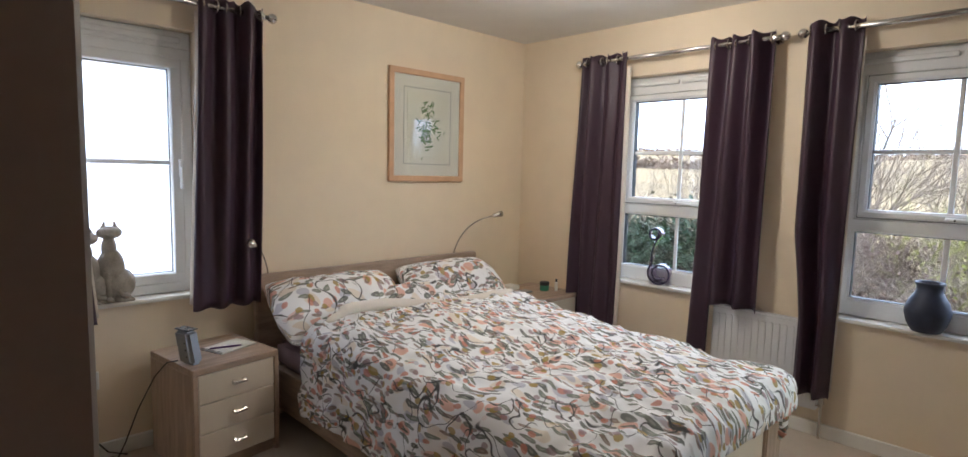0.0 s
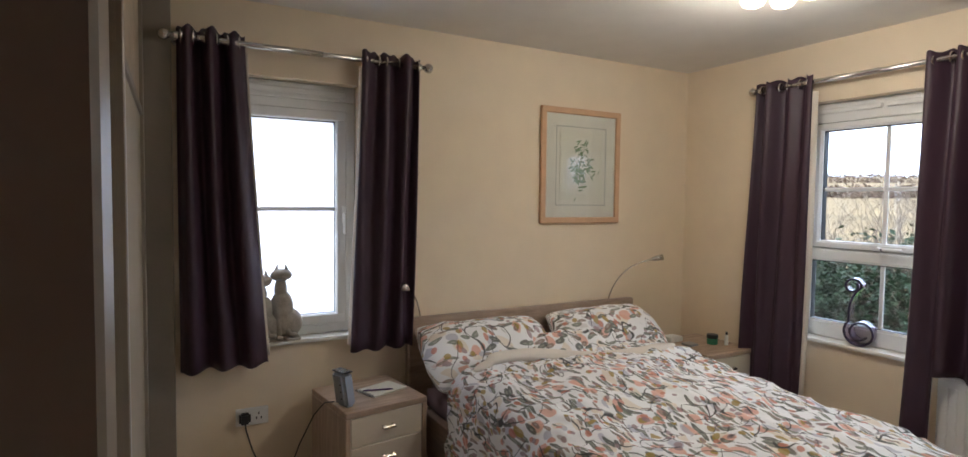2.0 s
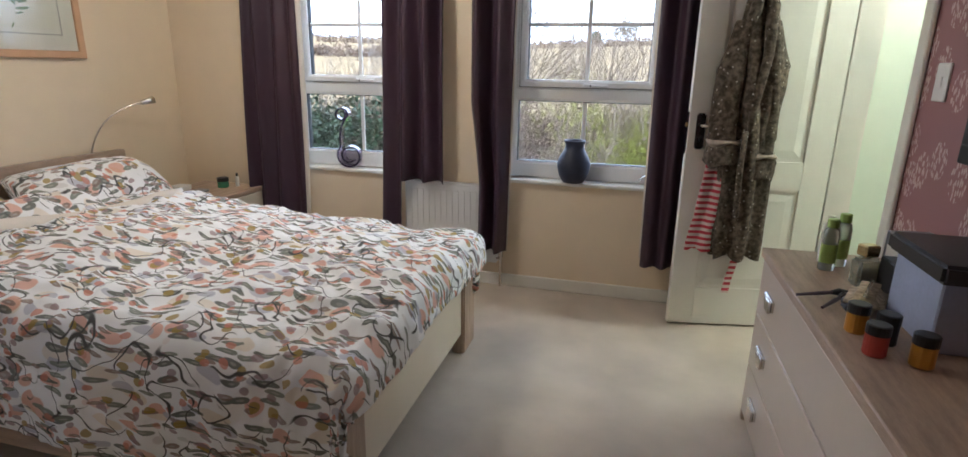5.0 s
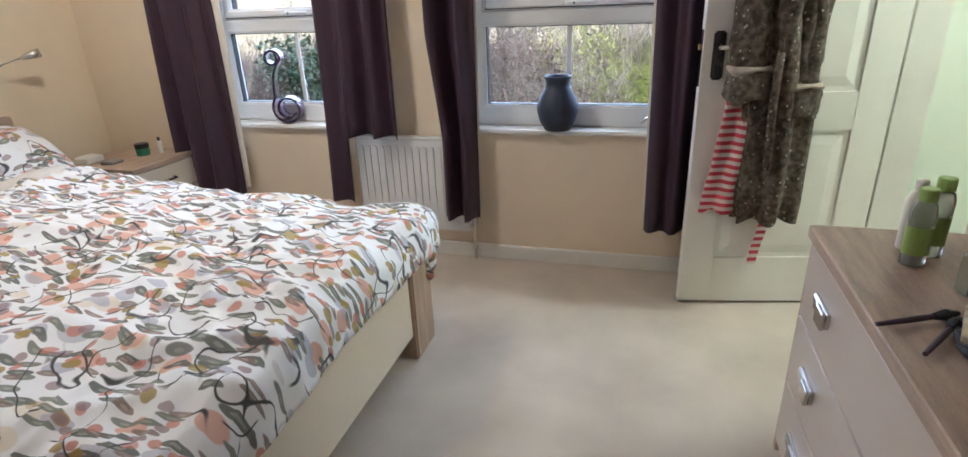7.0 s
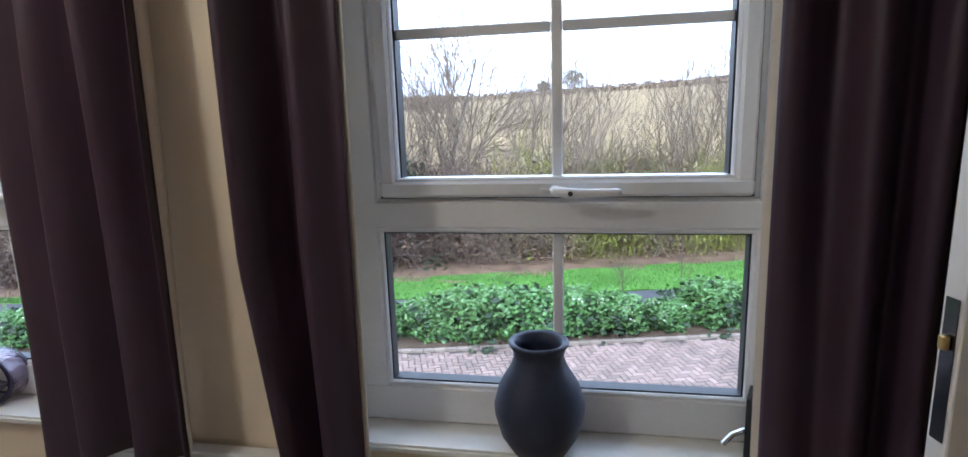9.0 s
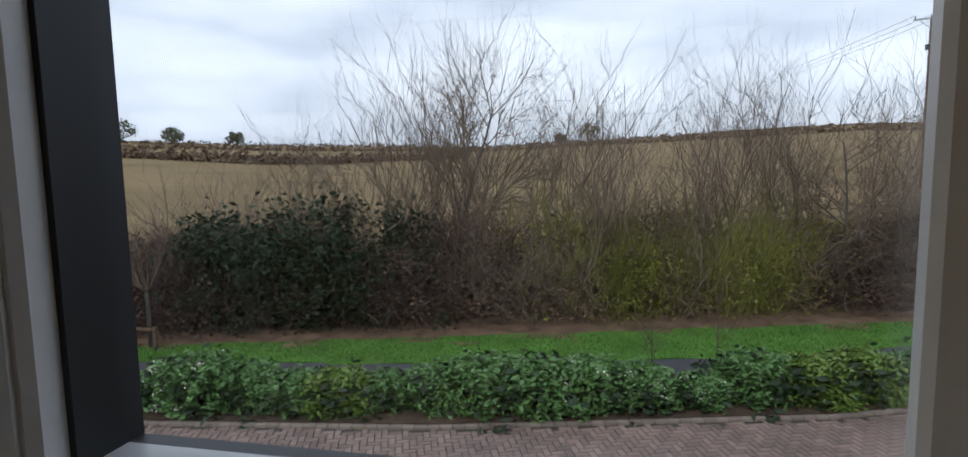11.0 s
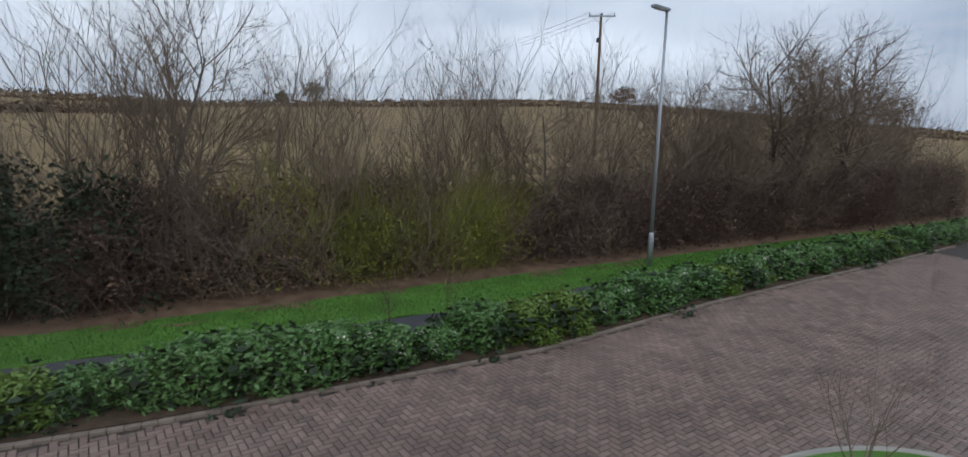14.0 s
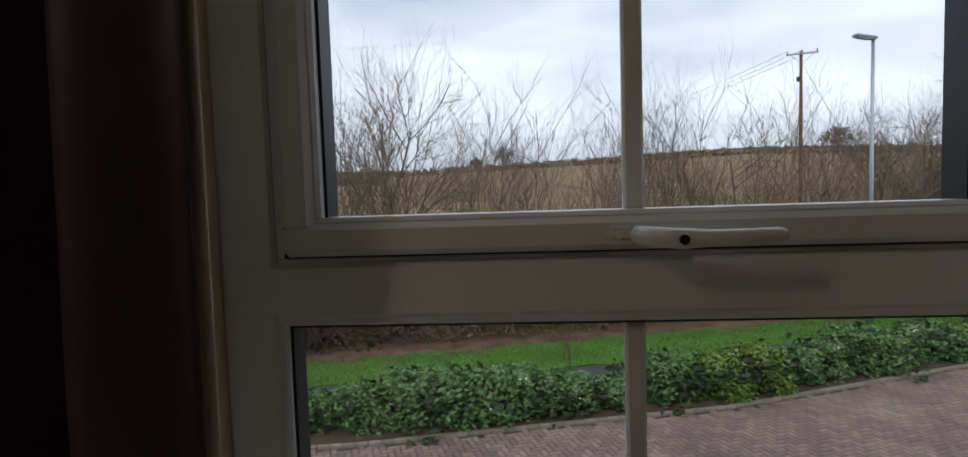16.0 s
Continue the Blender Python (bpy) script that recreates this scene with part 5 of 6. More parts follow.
part("body", box(-0.032, 0.032, -0.022, -0.0005, -0.05, 0.05, 0.006, seg=2), M_UPVC, se)

# ---------------- sliding wardrobe ----------------
wd = thing("wardrobe", "fitted sliding wardrobe with bronze frame and beige panels", "wardrobe")
part("carcass", box(0.06, 2.50, -4.25, -3.47, 0.0, 2.355), M_BEIGEPANEL, wd)
part("end_post", box(2.505, 2.575, -4.25, -3.30, 0.0, 2.357, 0.004), M_BRONZE, wd, "dark bronze end panel")
part("wall_post", box(0.0005, 0.05, -3.46, -3.255, 0.0, 2.357, 0.003), M_BRONZE, wd, "bronze post against the wall")
part("top_track", box(0.051, 2.504, -3.47, -3.33, 2.31, 2.356, 0.003), M_BRONZE, wd)
part("bottom_track", box(0.051, 2.504, -3.47, -3.33, 0.0, 0.02, 0.003), M_BRONZE, wd)
for xa, xb, yy in ((0.075, 1.30, -3.388), (1.27, 2.495, -3.430)):
    d = part("sliding_door", box(xa, xb, yy, yy + 0.014, 0.03, 1.775), M_BEIGEPANEL, wd, "beige gloss lower door panel")
    part("upper_panel", box(xa, xb, yy + 0.0005, yy + 0.0135, 1.805, 2.305), M_TRAV, d, "mottled beige upper panel")
    part("rail", box(xa, xb, yy - 0.002, yy + 0.024, 1.776, 1.804, 0.003), M_BRONZE, d)
    for xs in (xa, xb - 0.035):
        part("stile", box(xs, xs + 0.035, yy - 0.004, yy + 0.028, 0.022, 2.308, 0.003), M_BRONZE, d)

# ---------------- ceiling lamps ----------------
for (lx, ly, lz), nm, lab in ((LAMP, "ceiling_lamp", "flower-shaped glowing glass ceiling lamp"), (HALL, "ceiling_lamp", "round glowing glass landing lamp")):
    cl = thing(nm, lab, "ceiling lamp", (lx, ly, lz))
    part("base", lathe([(0.06, -0.03), (0.075, -0.02), (0.08, -0.0005)], 24), M_CHROME, cl)
    for k in range(7):
        a = 2 * math.pi * k / 6
        px, py = (0.125 * math.cos(a), 0.125 * math.sin(a)) if k < 6 else (0, 0)
        bm = lathe([(0.012, -0.032), (0.032, -0.038), (0.046, -0.055), (0.05, -0.072), (0.042, -0.088), (0.02, -0.098)], 18, centre=(px, py))
        if k < 6:
            part("arm", tube([(0.5 * px, 0.5 * py, -0.022), (px, py, -0.03)], 0.008, 8), M_CHROME, cl)
        part("shade", bm, M_LAMPGLASS, cl, "warm glowing glass shade", smooth=True)


# ================ outdoors ================
GZ = -2.72
M_BRICKOUT = mat("pale_render", (0.62, 0.60, 0.55), 0.85, var=0.08, bump=0.3)
M_FIELD = mat("straw_field", (0.235, 0.170, 0.088), 0.95, var=0.35, scale=0.05, fine=1.2, bump=0.3, stretch=(1, 2.5, 1), spec=0.1)
M_SOIL = mat("leaf_litter", (0.165, 0.108, 0.072), 0.95, var=0.5, scale=2.5, fine=40, bump=0.9, spec=0.1)
M_BED = mat("dark_soil", (0.085, 0.060, 0.042), 0.95, var=0.4, scale=4, fine=50, bump=0.9, spec=0.1)
M_LAWN = mat("lawn_green", (0.085, 0.185, 0.035), 0.95, var=0.35, scale=1.2, fine=45, bump=0.9, spec=0.1)
M_BLADE = mat("grass_blade", (0.09, 0.20, 0.038), 0.8, var=0.3, scale=2, spec=0.2)
M_ASPHALT = mat("asphalt", (0.055, 0.056, 0.06), 0.9, var=0.2, scale=3, fine=150, bump=0.6)
M_JOINT = mat("paving_sand", (0.055, 0.045, 0.038), 0.95, var=0.25, scale=8, bump=0.4)
M_TWIG = mat("grey_brown_twigs", (0.20, 0.155, 0.118), 0.9, var=0.35, scale=3, spec=0.1)
M_TWIGR = mat("purple_brown_twigs", (0.10, 0.066, 0.055), 0.9, var=0.35, scale=3, spec=0.1)
M_TWIGG = mat("olive_twigs", (0.20, 0.205, 0.045), 0.9, var=0.35, scale=3, spec=0.1)
M_BARK = mat("grey_bark", (0.12, 0.105, 0.088), 0.9, var=0.35, scale=8, bump=0.8)
# dark green of real ivy; also painted shade inside the laurel bushes
M_IVYSHADE = mat("dark_ivy_and_shade_leaf", (0.018, 0.034, 0.013), 0.55, var=0.4, scale=6, spec=0.3)
M_LAUREL = mat("laurel_leaf", (0.10, 0.20, 0.058), 0.4, var=0.5, scale=7, spec=0.4)
M_LIMELEAF = mat("young_leaf", (0.13, 0.21, 0.035), 0.45, var=0.4, scale=7)
M_FLOWER = mat("white_blossom", (0.78, 0.76, 0.68), 0.8, var=0.08)
M_GALV = mat("galvanised_steel", (0.42, 0.45, 0.48), 0.5, 0.6, var=0.1, scale=6)
M_POLEWOOD = mat("brown_pole_wood", (0.14, 0.085, 0.055), 0.9, var=0.25, scale=4, stretch=(6, 6, 0.6))
# hedge brown with distance haze mixed into the colour as a lighter tone
M_HAZYHEDGE = mat("hazy_far_hedge", (0.17, 0.12, 0.085), 0.95, var=0.4, scale=0.2, fine=2, spec=0.05)
M_FARGREEN = mat("far_green", (0.12, 0.13, 0.08), 0.95, var=0.3, scale=0.2, fine=2, spec=0.05)

solid("house_wall", box(-0.3, 5.4, -4.7, 0.3, GZ - 0.1, -0.2005), M_BRICKOUT, "pale rendered storey below the bedroom", "house wall", kind="structure")
solid("house_roof", box(-0.5, 5.6, -4.9, 0.5, RZ + 0.2005, RZ + 0.3, 0.01), M_ASPHALT, "flat closing slab of the house roof", "roof", kind="structure")


def elev(az):
    """Elevation of the skyline in degrees; az is in degrees to the left of north."""
    xs = (-180, -70, -50, -37, -21, -7, 11, 31, 52, 80, 180)
    es = (1, 4.3, 4.4, 4.7, 4.4, 3.3, 2.2, 2.8, 3.9, 3.4, 1)
    return float(np.interp(az, xs, es))


def edge_y(x):
    return 13.05 + 0.265 * x


def land(x, y):
    d = (y - edge_y(x)) * 0.966
    if d < 5:
        return GZ - 0.03
    az = math.degrees(math.atan2(-(x - 2.45), y))
    rise = 4.02 + 250 * math.tan(radians(elev(az)))
    t = (d - 5) / 250
    return GZ - 0.03 + (rise * t if t < 1 else rise * (1 + 0.12 * (1 - math.exp(-(t - 1)))) )


bm = bmesh.new()
rings = [0.5, 3, 6, 9, 12, 15, 18, 21, 25, 30, 37, 45, 56, 70, 88, 110, 140, 175, 215, 255, 300, 380, 600, 1200, 2500]
NA = 120
grid_ = [[bm.verts.new((2.45 + r * math.sin(2 * math.pi * k / NA), r * math.cos(2 * math.pi * k / NA), land(2.45 + r * math.sin(2 * math.pi * k / NA), r * math.cos(2 * math.pi * k / NA)) - (0.06 * max(0, r - 300) if r > 300 else 0))) for k in range(NA)] for r in rings]
for a, b in zip(grid_, grid_[1:]):
    for k in range(NA):
        bm.faces.new((a[k], b[k], b[(k + 1) % NA], a[(k + 1) % NA]))
bm.faces.new(grid_[0])
bmesh.ops.recalc_face_normals(bm, faces=bm.faces)
solid("ground", bm, M_FIELD, "straw coloured stubble field rising to the skyline", "field", kind="structure", smooth=True)


def kerb_y(x):
    return float(np.interp(x, (-40, -7.3, -0.2, 6.2, 11.5, 23.9, 45), (4.5, 7.22, 8.2, 9.70, 11.79, 15.9, 23.0)))


def strip(name, lo, hi, x0, x1, n, z, material, label, category, wob=0.0, thick=0.03):
    def f(u, v):
        x = x0 + (x1 - x0) * u
        a, b = lo(x), hi(x)
        e = wob * noise.noise(Vector((x * 0.9, v * 3, 0)))
        return (x, a + (b - a) * v + e, z + 0.012 * noise.noise(Vector((x, v * 4, 2))))
    bm = sheet(f, n, 8, thick)
    bmesh.ops.recalc_face_normals(bm, faces=bm.faces)
    return solid(name, bm, material, label, category, kind="structure")


strip("hedge_bed", lambda x: kerb_y(x) + 0.09, lambda x: kerb_y(x) + 1.75, -38, 42, 160, GZ + 0.03, M_BED, "dark soil bed under the laurel hedge", "soil")
strip("path", lambda x: kerb_y(x) + 1.76, lambda x: kerb_y(x) + 2.95, -38, 42, 120, GZ + 0.022, M_ASPHALT, "narrow dark asphalt footpath behind the hedge", "path")
strip("lawn", lambda x: kerb_y(x) + 2.94, lambda x: max(edge_y(x) + 0.25, kerb_y(x) + 3.3), -38, 42, 160, GZ + 0.03, M_LAWN, "strip of green grass beside the footpath", "lawn", 0.25)
strip("verge", lambda x: edge_y(x) - 0.25, lambda x: edge_y(x) + 6.0, -45, 55, 160, GZ + 0.028, M_SOIL, "brown leaf litter under the thicket", "soil", 0.5)


def mesh_stuff(name, verts, faces, material, smooth=False):
    me = bpy.data.meshes.new(name)
    me.from_pydata(verts, [], faces)
    for k in material if isinstance(material, (list, tuple)) else (material,):
        me.materials.append(k)
    return me


# grass blades on the lawn
rnd = random.Random(3)
V, F = [], []
while len(F) < 26000:
    x = rnd.uniform(-12, 24)
    a, b = kerb_y(x) + 2.95, edge_y(x) + 0.2
    if b < a:
        continue
    y = rnd.uniform(a, b)
    h, an = rnd.uniform(0.03, 0.075), rnd.uniform(0, 6.28)
    k = len(V)
    c, s = math.cos(an) * 0.012, math.sin(an) * 0.012
    V += [(x - c, y - s, GZ + 0.025), (x + c, y + s, GZ + 0.025), (x + rnd.uniform(-.03, .03), y + rnd.uniform(-.03, .03), GZ + 0.03 + h)]
    F.append((k, k + 1, k + 2))
tagged(new("grass", mesh_stuff("grass", V, F, M_BLADE)), "short green grass blades on the lawn strip", "grass", kind="stuff")


# ---- twigs and leaves ----
def twig_mesh(paths):
    """Three-sided tapered sticks from (points, r0, r1)."""
    V, F = [], []
    for pts, r0, r1 in paths:
        n = len(pts)
        base = len(V)
        for k, p in enumerate(pts):
            d = (pts[min(k + 1, n - 1)] - pts[max(k - 1, 0)])
            d = d / (np.linalg.norm(d) + 1e-9)
            s = np.cross(d, (0.31, 0.87, 0.38))
            s /= np.linalg.norm(s) + 1e-9
            u = np.cross(d, s)
            r = r0 + (r1 - r0) * k / (n - 1)
            for a in (0, 2.094, 4.189):
                V.append(tuple(p + r * (s * math.cos(a) + u * math.sin(a))))
        for k in range(n - 1):
            for j in range(3):
                a, b = base + 3 * k + j, base + 3 * k + (j + 1) % 3
                F.append((a, b, b + 3, a + 3))
    return V, F


def grow(rng, start, d, length, r, level, out, spread=0.6, up=0.25, kids=(5, 5, 4), segs=5, wig=0.16):
    d = np.array(d, float)
    d /= np.linalg.norm(d)
    p = np.array(start, float)
    pts = [p.copy()]
    for k in range(segs):
        d = d + rng.normal(0, wig, 3) + np.array((0, 0, up * 0.3))
        d /= np.linalg.norm(d)
        p = p + d * length / segs
        pts.append(p.copy())
    out.append((pts, r, r * (0.35 if level else 0.4)))
    if level <= 0:
        return
    for k in range(kids[-level]):
        t = rng.uniform(0.25, 1.0)
        q = t * segs
        i = min(int(q), segs - 1)
        st = pts[i] + (pts[i + 1] - pts[i]) * (q - i)
        ax = pts[i + 1] - pts[i]
        ax /= np.linalg.norm(ax)
        side = rng.normal(0, 1, 3)
        side -= ax * side.dot(ax)
        side /= np.linalg.norm(side)
        nd = ax * (1 - spread * 0.5) + side * spread + np.array((0, 0, up))
        grow(rng, st, nd, length * rng.uniform(0.42, 0.68) * (1.1 - 0.4 * t), r * (1 - 0.6 * t) * 0.62, level - 1, out, spread, up, kids, max(3, segs - 1), wig)


def leaves(rng, centres, n, size, jitter, long=1.8):
    """Folded four-point leaves scattered round centres."""
    V, F = [], []
    c = np.array(centres)
    for k in range(n):
        p = c[rng.integers(len(c))] + rng.normal(0, jitter, 3)
        a = rng.normal(0, 1, 3)
        a[2] *= 0.6
        a /= np.linalg.norm(a)
        b = np.cross(a, rng.normal(0, 1, 3))
        b /= np.linalg.norm(b) + 1e-9
        s = size * rng.uniform(0.6, 1.3)
        i = len(V)
        V += [tuple(p - a * s * long / 2), tuple(p + b * s * 0.5 + np.cross(a, b) * s * 0.12), tuple(p + a * s * long / 2), tuple(p - b * s * 0.5 + np.cross(a, b) * s * 0.12)]
        F += [(i, i + 1, i + 2), (i, i + 2, i + 3)]
    return V, F


def child(name, V, F, material, parent, label=""):
    ob = new(name, mesh_stuff(name, V, F, material))
    ob.parent = parent
    if label:
        ob["label"] = label
    return ob


def shrub(seed, height, stems, material, label, dense=260, leaf=None, upright=0.9, fan=0.5, kids=(6, 7, 5), low=0.42):
    rng = np.random.default_rng(seed)
    sh = thing("shrub", label, "shrub", (0, 0, -60), group="bare shrubs of the thicket")
    out = []
    for k in range(stems):
        a = rng.uniform(0, 6.28)
        st = (rng.normal(0, 0.35), rng.normal(0, 0.35), 0)
        d = (math.cos(a) * fan, math.sin(a) * fan, upright)
        grow(rng, st, d, height * rng.uniform(0.55, 0.85), 0.0115 * height / 3, 2, out, 0.58, 0.22, kids, 5, 0.17)
    V, F = twig_mesh(out)
    child("stems", V, F, material, sh)
    out = []
    for k in range(dense):                       # tangle of fine brambles low down
        st = np.array((rng.normal(0, 0.75), rng.normal(0, 0.6), rng.uniform(0, height * low)))
        grow(rng, st, rng.normal(0, 1, 3) + (0, 0, 0.35), rng.uniform(0.5, 1.1), 0.008, 0, out, segs=3, wig=0.35)
    V, F = twig_mesh(out)
    child("brambles", V, F, material, sh)
    if leaf:
        mt, n, size, zmax = leaf
        cs = [(rng.normal(0, 0.7), rng.normal(0, 0.6), rng.uniform(0.1, zmax)) for _ in range(60)]
        V, F = leaves(rng, cs, n, size, 0.22)
        child("leaves", V, F, mt, sh)
    return sh


kinds = {
    "brown": [shrub(s, 4.6, 7, M_TWIG, "bare grey-brown shrub in the thicket", leaf=(M_SOIL, 500, 0.07, 1.2)) for s in (1, 2, 3)],
    "dark": [shrub(s, 3.6, 6, M_TWIGR, "bare purple-brown thorn shrub in the thicket", 560, low=0.62, leaf=(M_TWIGR, 900, 0.07, 2.2)) for s in (4, 5)],
    "olive": [shrub(s, 3.7, 10, M_TWIGG, "olive green willowy shrub in the thicket", 300, low=0.6, upright=1.2, fan=0.35, leaf=(M_TWIGG, 500, 0.06, 2.0)) for s in (6, 7)],
    "ivy": [shrub(s, 3.0, 4, M_TWIGR, "shrub overgrown with dark green ivy", 200, leaf=(M_IVYSHADE, 2600, 0.092, 2.6)) for s in (8, 9)],
    "wand": [shrub(s, 5.2, 8, M_TWIG, "tall bare shrub with upright wands", 120, upright=1.3, fan=0.30, kids=(6, 8, 7)) for s in (10, 11)],
}
used = set()


def plant(kind, x, off, sc=1.0, dz=0.0):
    src = rnd.choice(kinds[kind])
    m = pose(x, edge_y(x) + off, GZ + 0.02 + dz, 0, 0, rnd.uniform(0, 360))
    if src.name not in used:
        used.add(src.name)
        src.matrix_world = m
        src.scale = (sc, sc, sc)
        return src
    ob = copy_thing(src, m)
    ob.scale = (sc, sc, sc)
    return ob


rnd = random.Random(21)
x = -17.0
while x < 37:
    if -10 < x < -3.2:
        front = ["ivy", "dark", "ivy"]
    elif -0.3 < x < 8.0:
        front = ["olive", "olive", "olive", "brown"]
    elif 7.0 <= x:
        front = ["dark", "dark", "brown"]
    else:
        front = ["dark", "brown", "dark"]
    plant(rnd.choice(front), x, rnd.uniform(1.5, 2.0), rnd.uniform(0.75, 0.95))
    plant(rnd.choice(front + ["dark"]), x + 0.5, rnd.uniform(2.4, 3.1), rnd.uniform(0.95, 1.2))
    if rnd.random() < 0.95:
        plant(rnd.choice(["wand", "brown", "wand"]), x + 0.3, rnd.uniform(2.6, 4.2), rnd.uniform(1.25, 1.55) if x > -4.5 else rnd.uniform(0.9, 1.15))
    x += rnd.uniform(0.95, 1.35)

# taller bare trees
def bare_tree(seed, at, height, label, spread=0.6, trunks=1, ivy=False):
    rng = np.random.default_rng(seed)
    tr = thing("tree", label, "tree", at, group="bare trees")
    trunk, crown = [], []
    for k in range(trunks):
        out = []
        lean = rng.normal(0, 0.18, 2) if trunks > 1 else rng.normal(0, 0.06, 2)
        grow(rng, (rng.normal(0, 0.3 * (trunks > 1)), rng.normal(0, 0.2 * (trunks > 1)), 0), (lean[0], lean[1], 1), height * 0.62, 0.0095 * height, 3, out, spread + 0.13, 0.085, (15, 11, 8), 6, 0.07)
        trunk.append(out[0])
        crown += out[1:]
    V, F = twig_mesh(trunk)
    child("trunk", V, F, M_BARK, tr)
    V, F = twig_mesh(crown)
    child("crown", V, F, M_TWIG, tr, "bare branching twigs")
    if ivy:
        pts = [p for t in trunk for p in t[0][:4]]
        V, F = leaves(rng, pts, 500, 0.08, 0.16)
        child("ivy", V, F, M_IVYSHADE, tr, "dark ivy on the trunk")
    return tr


bare_tree(31, (-2.0, 17.3, GZ), 10.0, "slender bare tree rising out of the thicket", 0.55)
bare_tree(32, (22.0, 21.0, GZ), 11.5, "large bare tree with ivy on its trunk", 0.7, 2, True)
bare_tree(33, (26.5, 22.5, GZ), 11.5, "large bare tree with ivy on its trunk", 0.7, 2, True)
bare_tree(34, (15.5, 21.0, GZ), 8.0, "bare tree behind the street lamp", 0.6, 2)
bare_tree(35, (9.0, 17.2, GZ), 7.5, "small bare tree with pale twisted branches", 0.75)
bare_tree(36, (18.5, 20.5, GZ), 7.0, "bare tree in the thicket", 0.6, 2)

# young pollarded tree with its stake
sp = thing("sapling", "young pollarded tree tied to a low wooden stake", "tree", (-7.9, 11.1, GZ + 0.03))
rng = np.random.default_rng(40)
V, F = twig_mesh([([np.array((0, 0, 0.0)), np.array((0.01, 0, 0.7)), np.array((-0.01, 0, 1.35))], 0.06, 0.05)])
child("trunk", V, F, M_BARK, sp)
out = []
for k in range(26):
    a = rng.uniform(0, 6.28)
    grow(rng, (0, 0, 1.3), (math.cos(a) * 0.9, math.sin(a) * 0.9, 0.9), rng.uniform(0.9, 1.5), 0.011, 1, out, 0.35, 0.45, (3, 3, 3), 6, 0.07)
V, F = twig_mesh(out)
child("crown", V, F, M_TWIG, sp, "thin upright shoots")
bm = box(-0.45, -0.37, -0.04, 0.04, 0, 0.5, 0.006)
box(0.12, 0.20, -0.04, 0.04, 0, 0.5, 0.006, bm=bm)
box(-0.47, 0.22, -0.065, -0.042, 0.40, 0.48, 0.004, bm=bm)
part("stake", bm, M_POLEWOOD, sp, "low wooden stake and crossbar")

# small bare shoots in front of the thicket and in the hedge
for sx, sy, h in ((4.6, 11.6, 1.9), (3.4, 11.3, 1.3)):
    rng = np.random.default_rng(int(sx * 10))
    s = thing("seedling_tree", "thin leafless young tree growing out of the hedge", "tree", (sx, sy - 0.8, GZ + 0.02))
    out = []
    grow(rng, (0, 0, 0), (0, 0, 1), h, 0.014, 2, out, 0.6, 0.2, (9, 8, 6), 6, 0.06)
    V, F = twig_mesh(out[:1])
    child("trunk", V, F, M_TWIGR, s)
    V, F = twig_mesh(out[1:])
    child("crown", V, F, M_TWIGR, s)


# ---- laurel hedge ----
def laurel(seed, material, label, flowers=0, h=0.72):
    rng = np.random.default_rng(seed)
    ob = thing("hedge_bush", label, "hedge", (0, 0, -60), group="bushes of the laurel hedge")
    cs = []
    while len(cs) < 420:
        a, z = rng.uniform(0, 6.28), rng.uniform(0.05, 1)
        r = 0.60 * (1 - 0.35 * z ** 3) * rng.uniform(0.75, 1.05) * (1 + 0.16 * math.sin(3 * a + seed) + 0.1 * math.sin(5 * a + 4 * z))
        if rng.random() < 0.25:
            z, r = rng.uniform(0.86, 1.06), r * rng.uniform(0, 1)
        cs.append((math.cos(a) * r, math.sin(a) * r, z * h))
    V, F = leaves(rng, cs, 4300, 0.056, 0.055, 2.0)
    child("leaves", V, F, material, ob)
    # inner leaves coloured near black to stand for shade inside the bush
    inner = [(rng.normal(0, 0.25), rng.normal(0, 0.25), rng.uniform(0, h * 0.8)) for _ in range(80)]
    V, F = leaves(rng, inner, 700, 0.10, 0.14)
    child("shaded_inner_leaves", V, F, M_IVYSHADE, ob, "inner leaves coloured dark as the shade inside the bush")
    out = []
    for k in range(14):
        grow(rng, (rng.normal(0, 0.08), rng.normal(0, 0.08), 0), (rng.normal(0, 0.5), rng.normal(0, 0.5), 1), h * 0.9, 0.012, 0, out)
    V, F = twig_mesh(out)
    child("stems", V, F, M_TWIGR, ob)
    if flowers:
        tops = [c for c in cs if c[2] > h * 0.6 or c[1] < -0.4]
        V, F = leaves(rng, [tops[rng.integers(len(tops))] for _ in range(max(3, flowers // 8))], flowers * 2, 0.034, 0.045, 1.0)
        child("blossom", V, F, M_FLOWER, ob, "small white blossom clusters")
    return ob


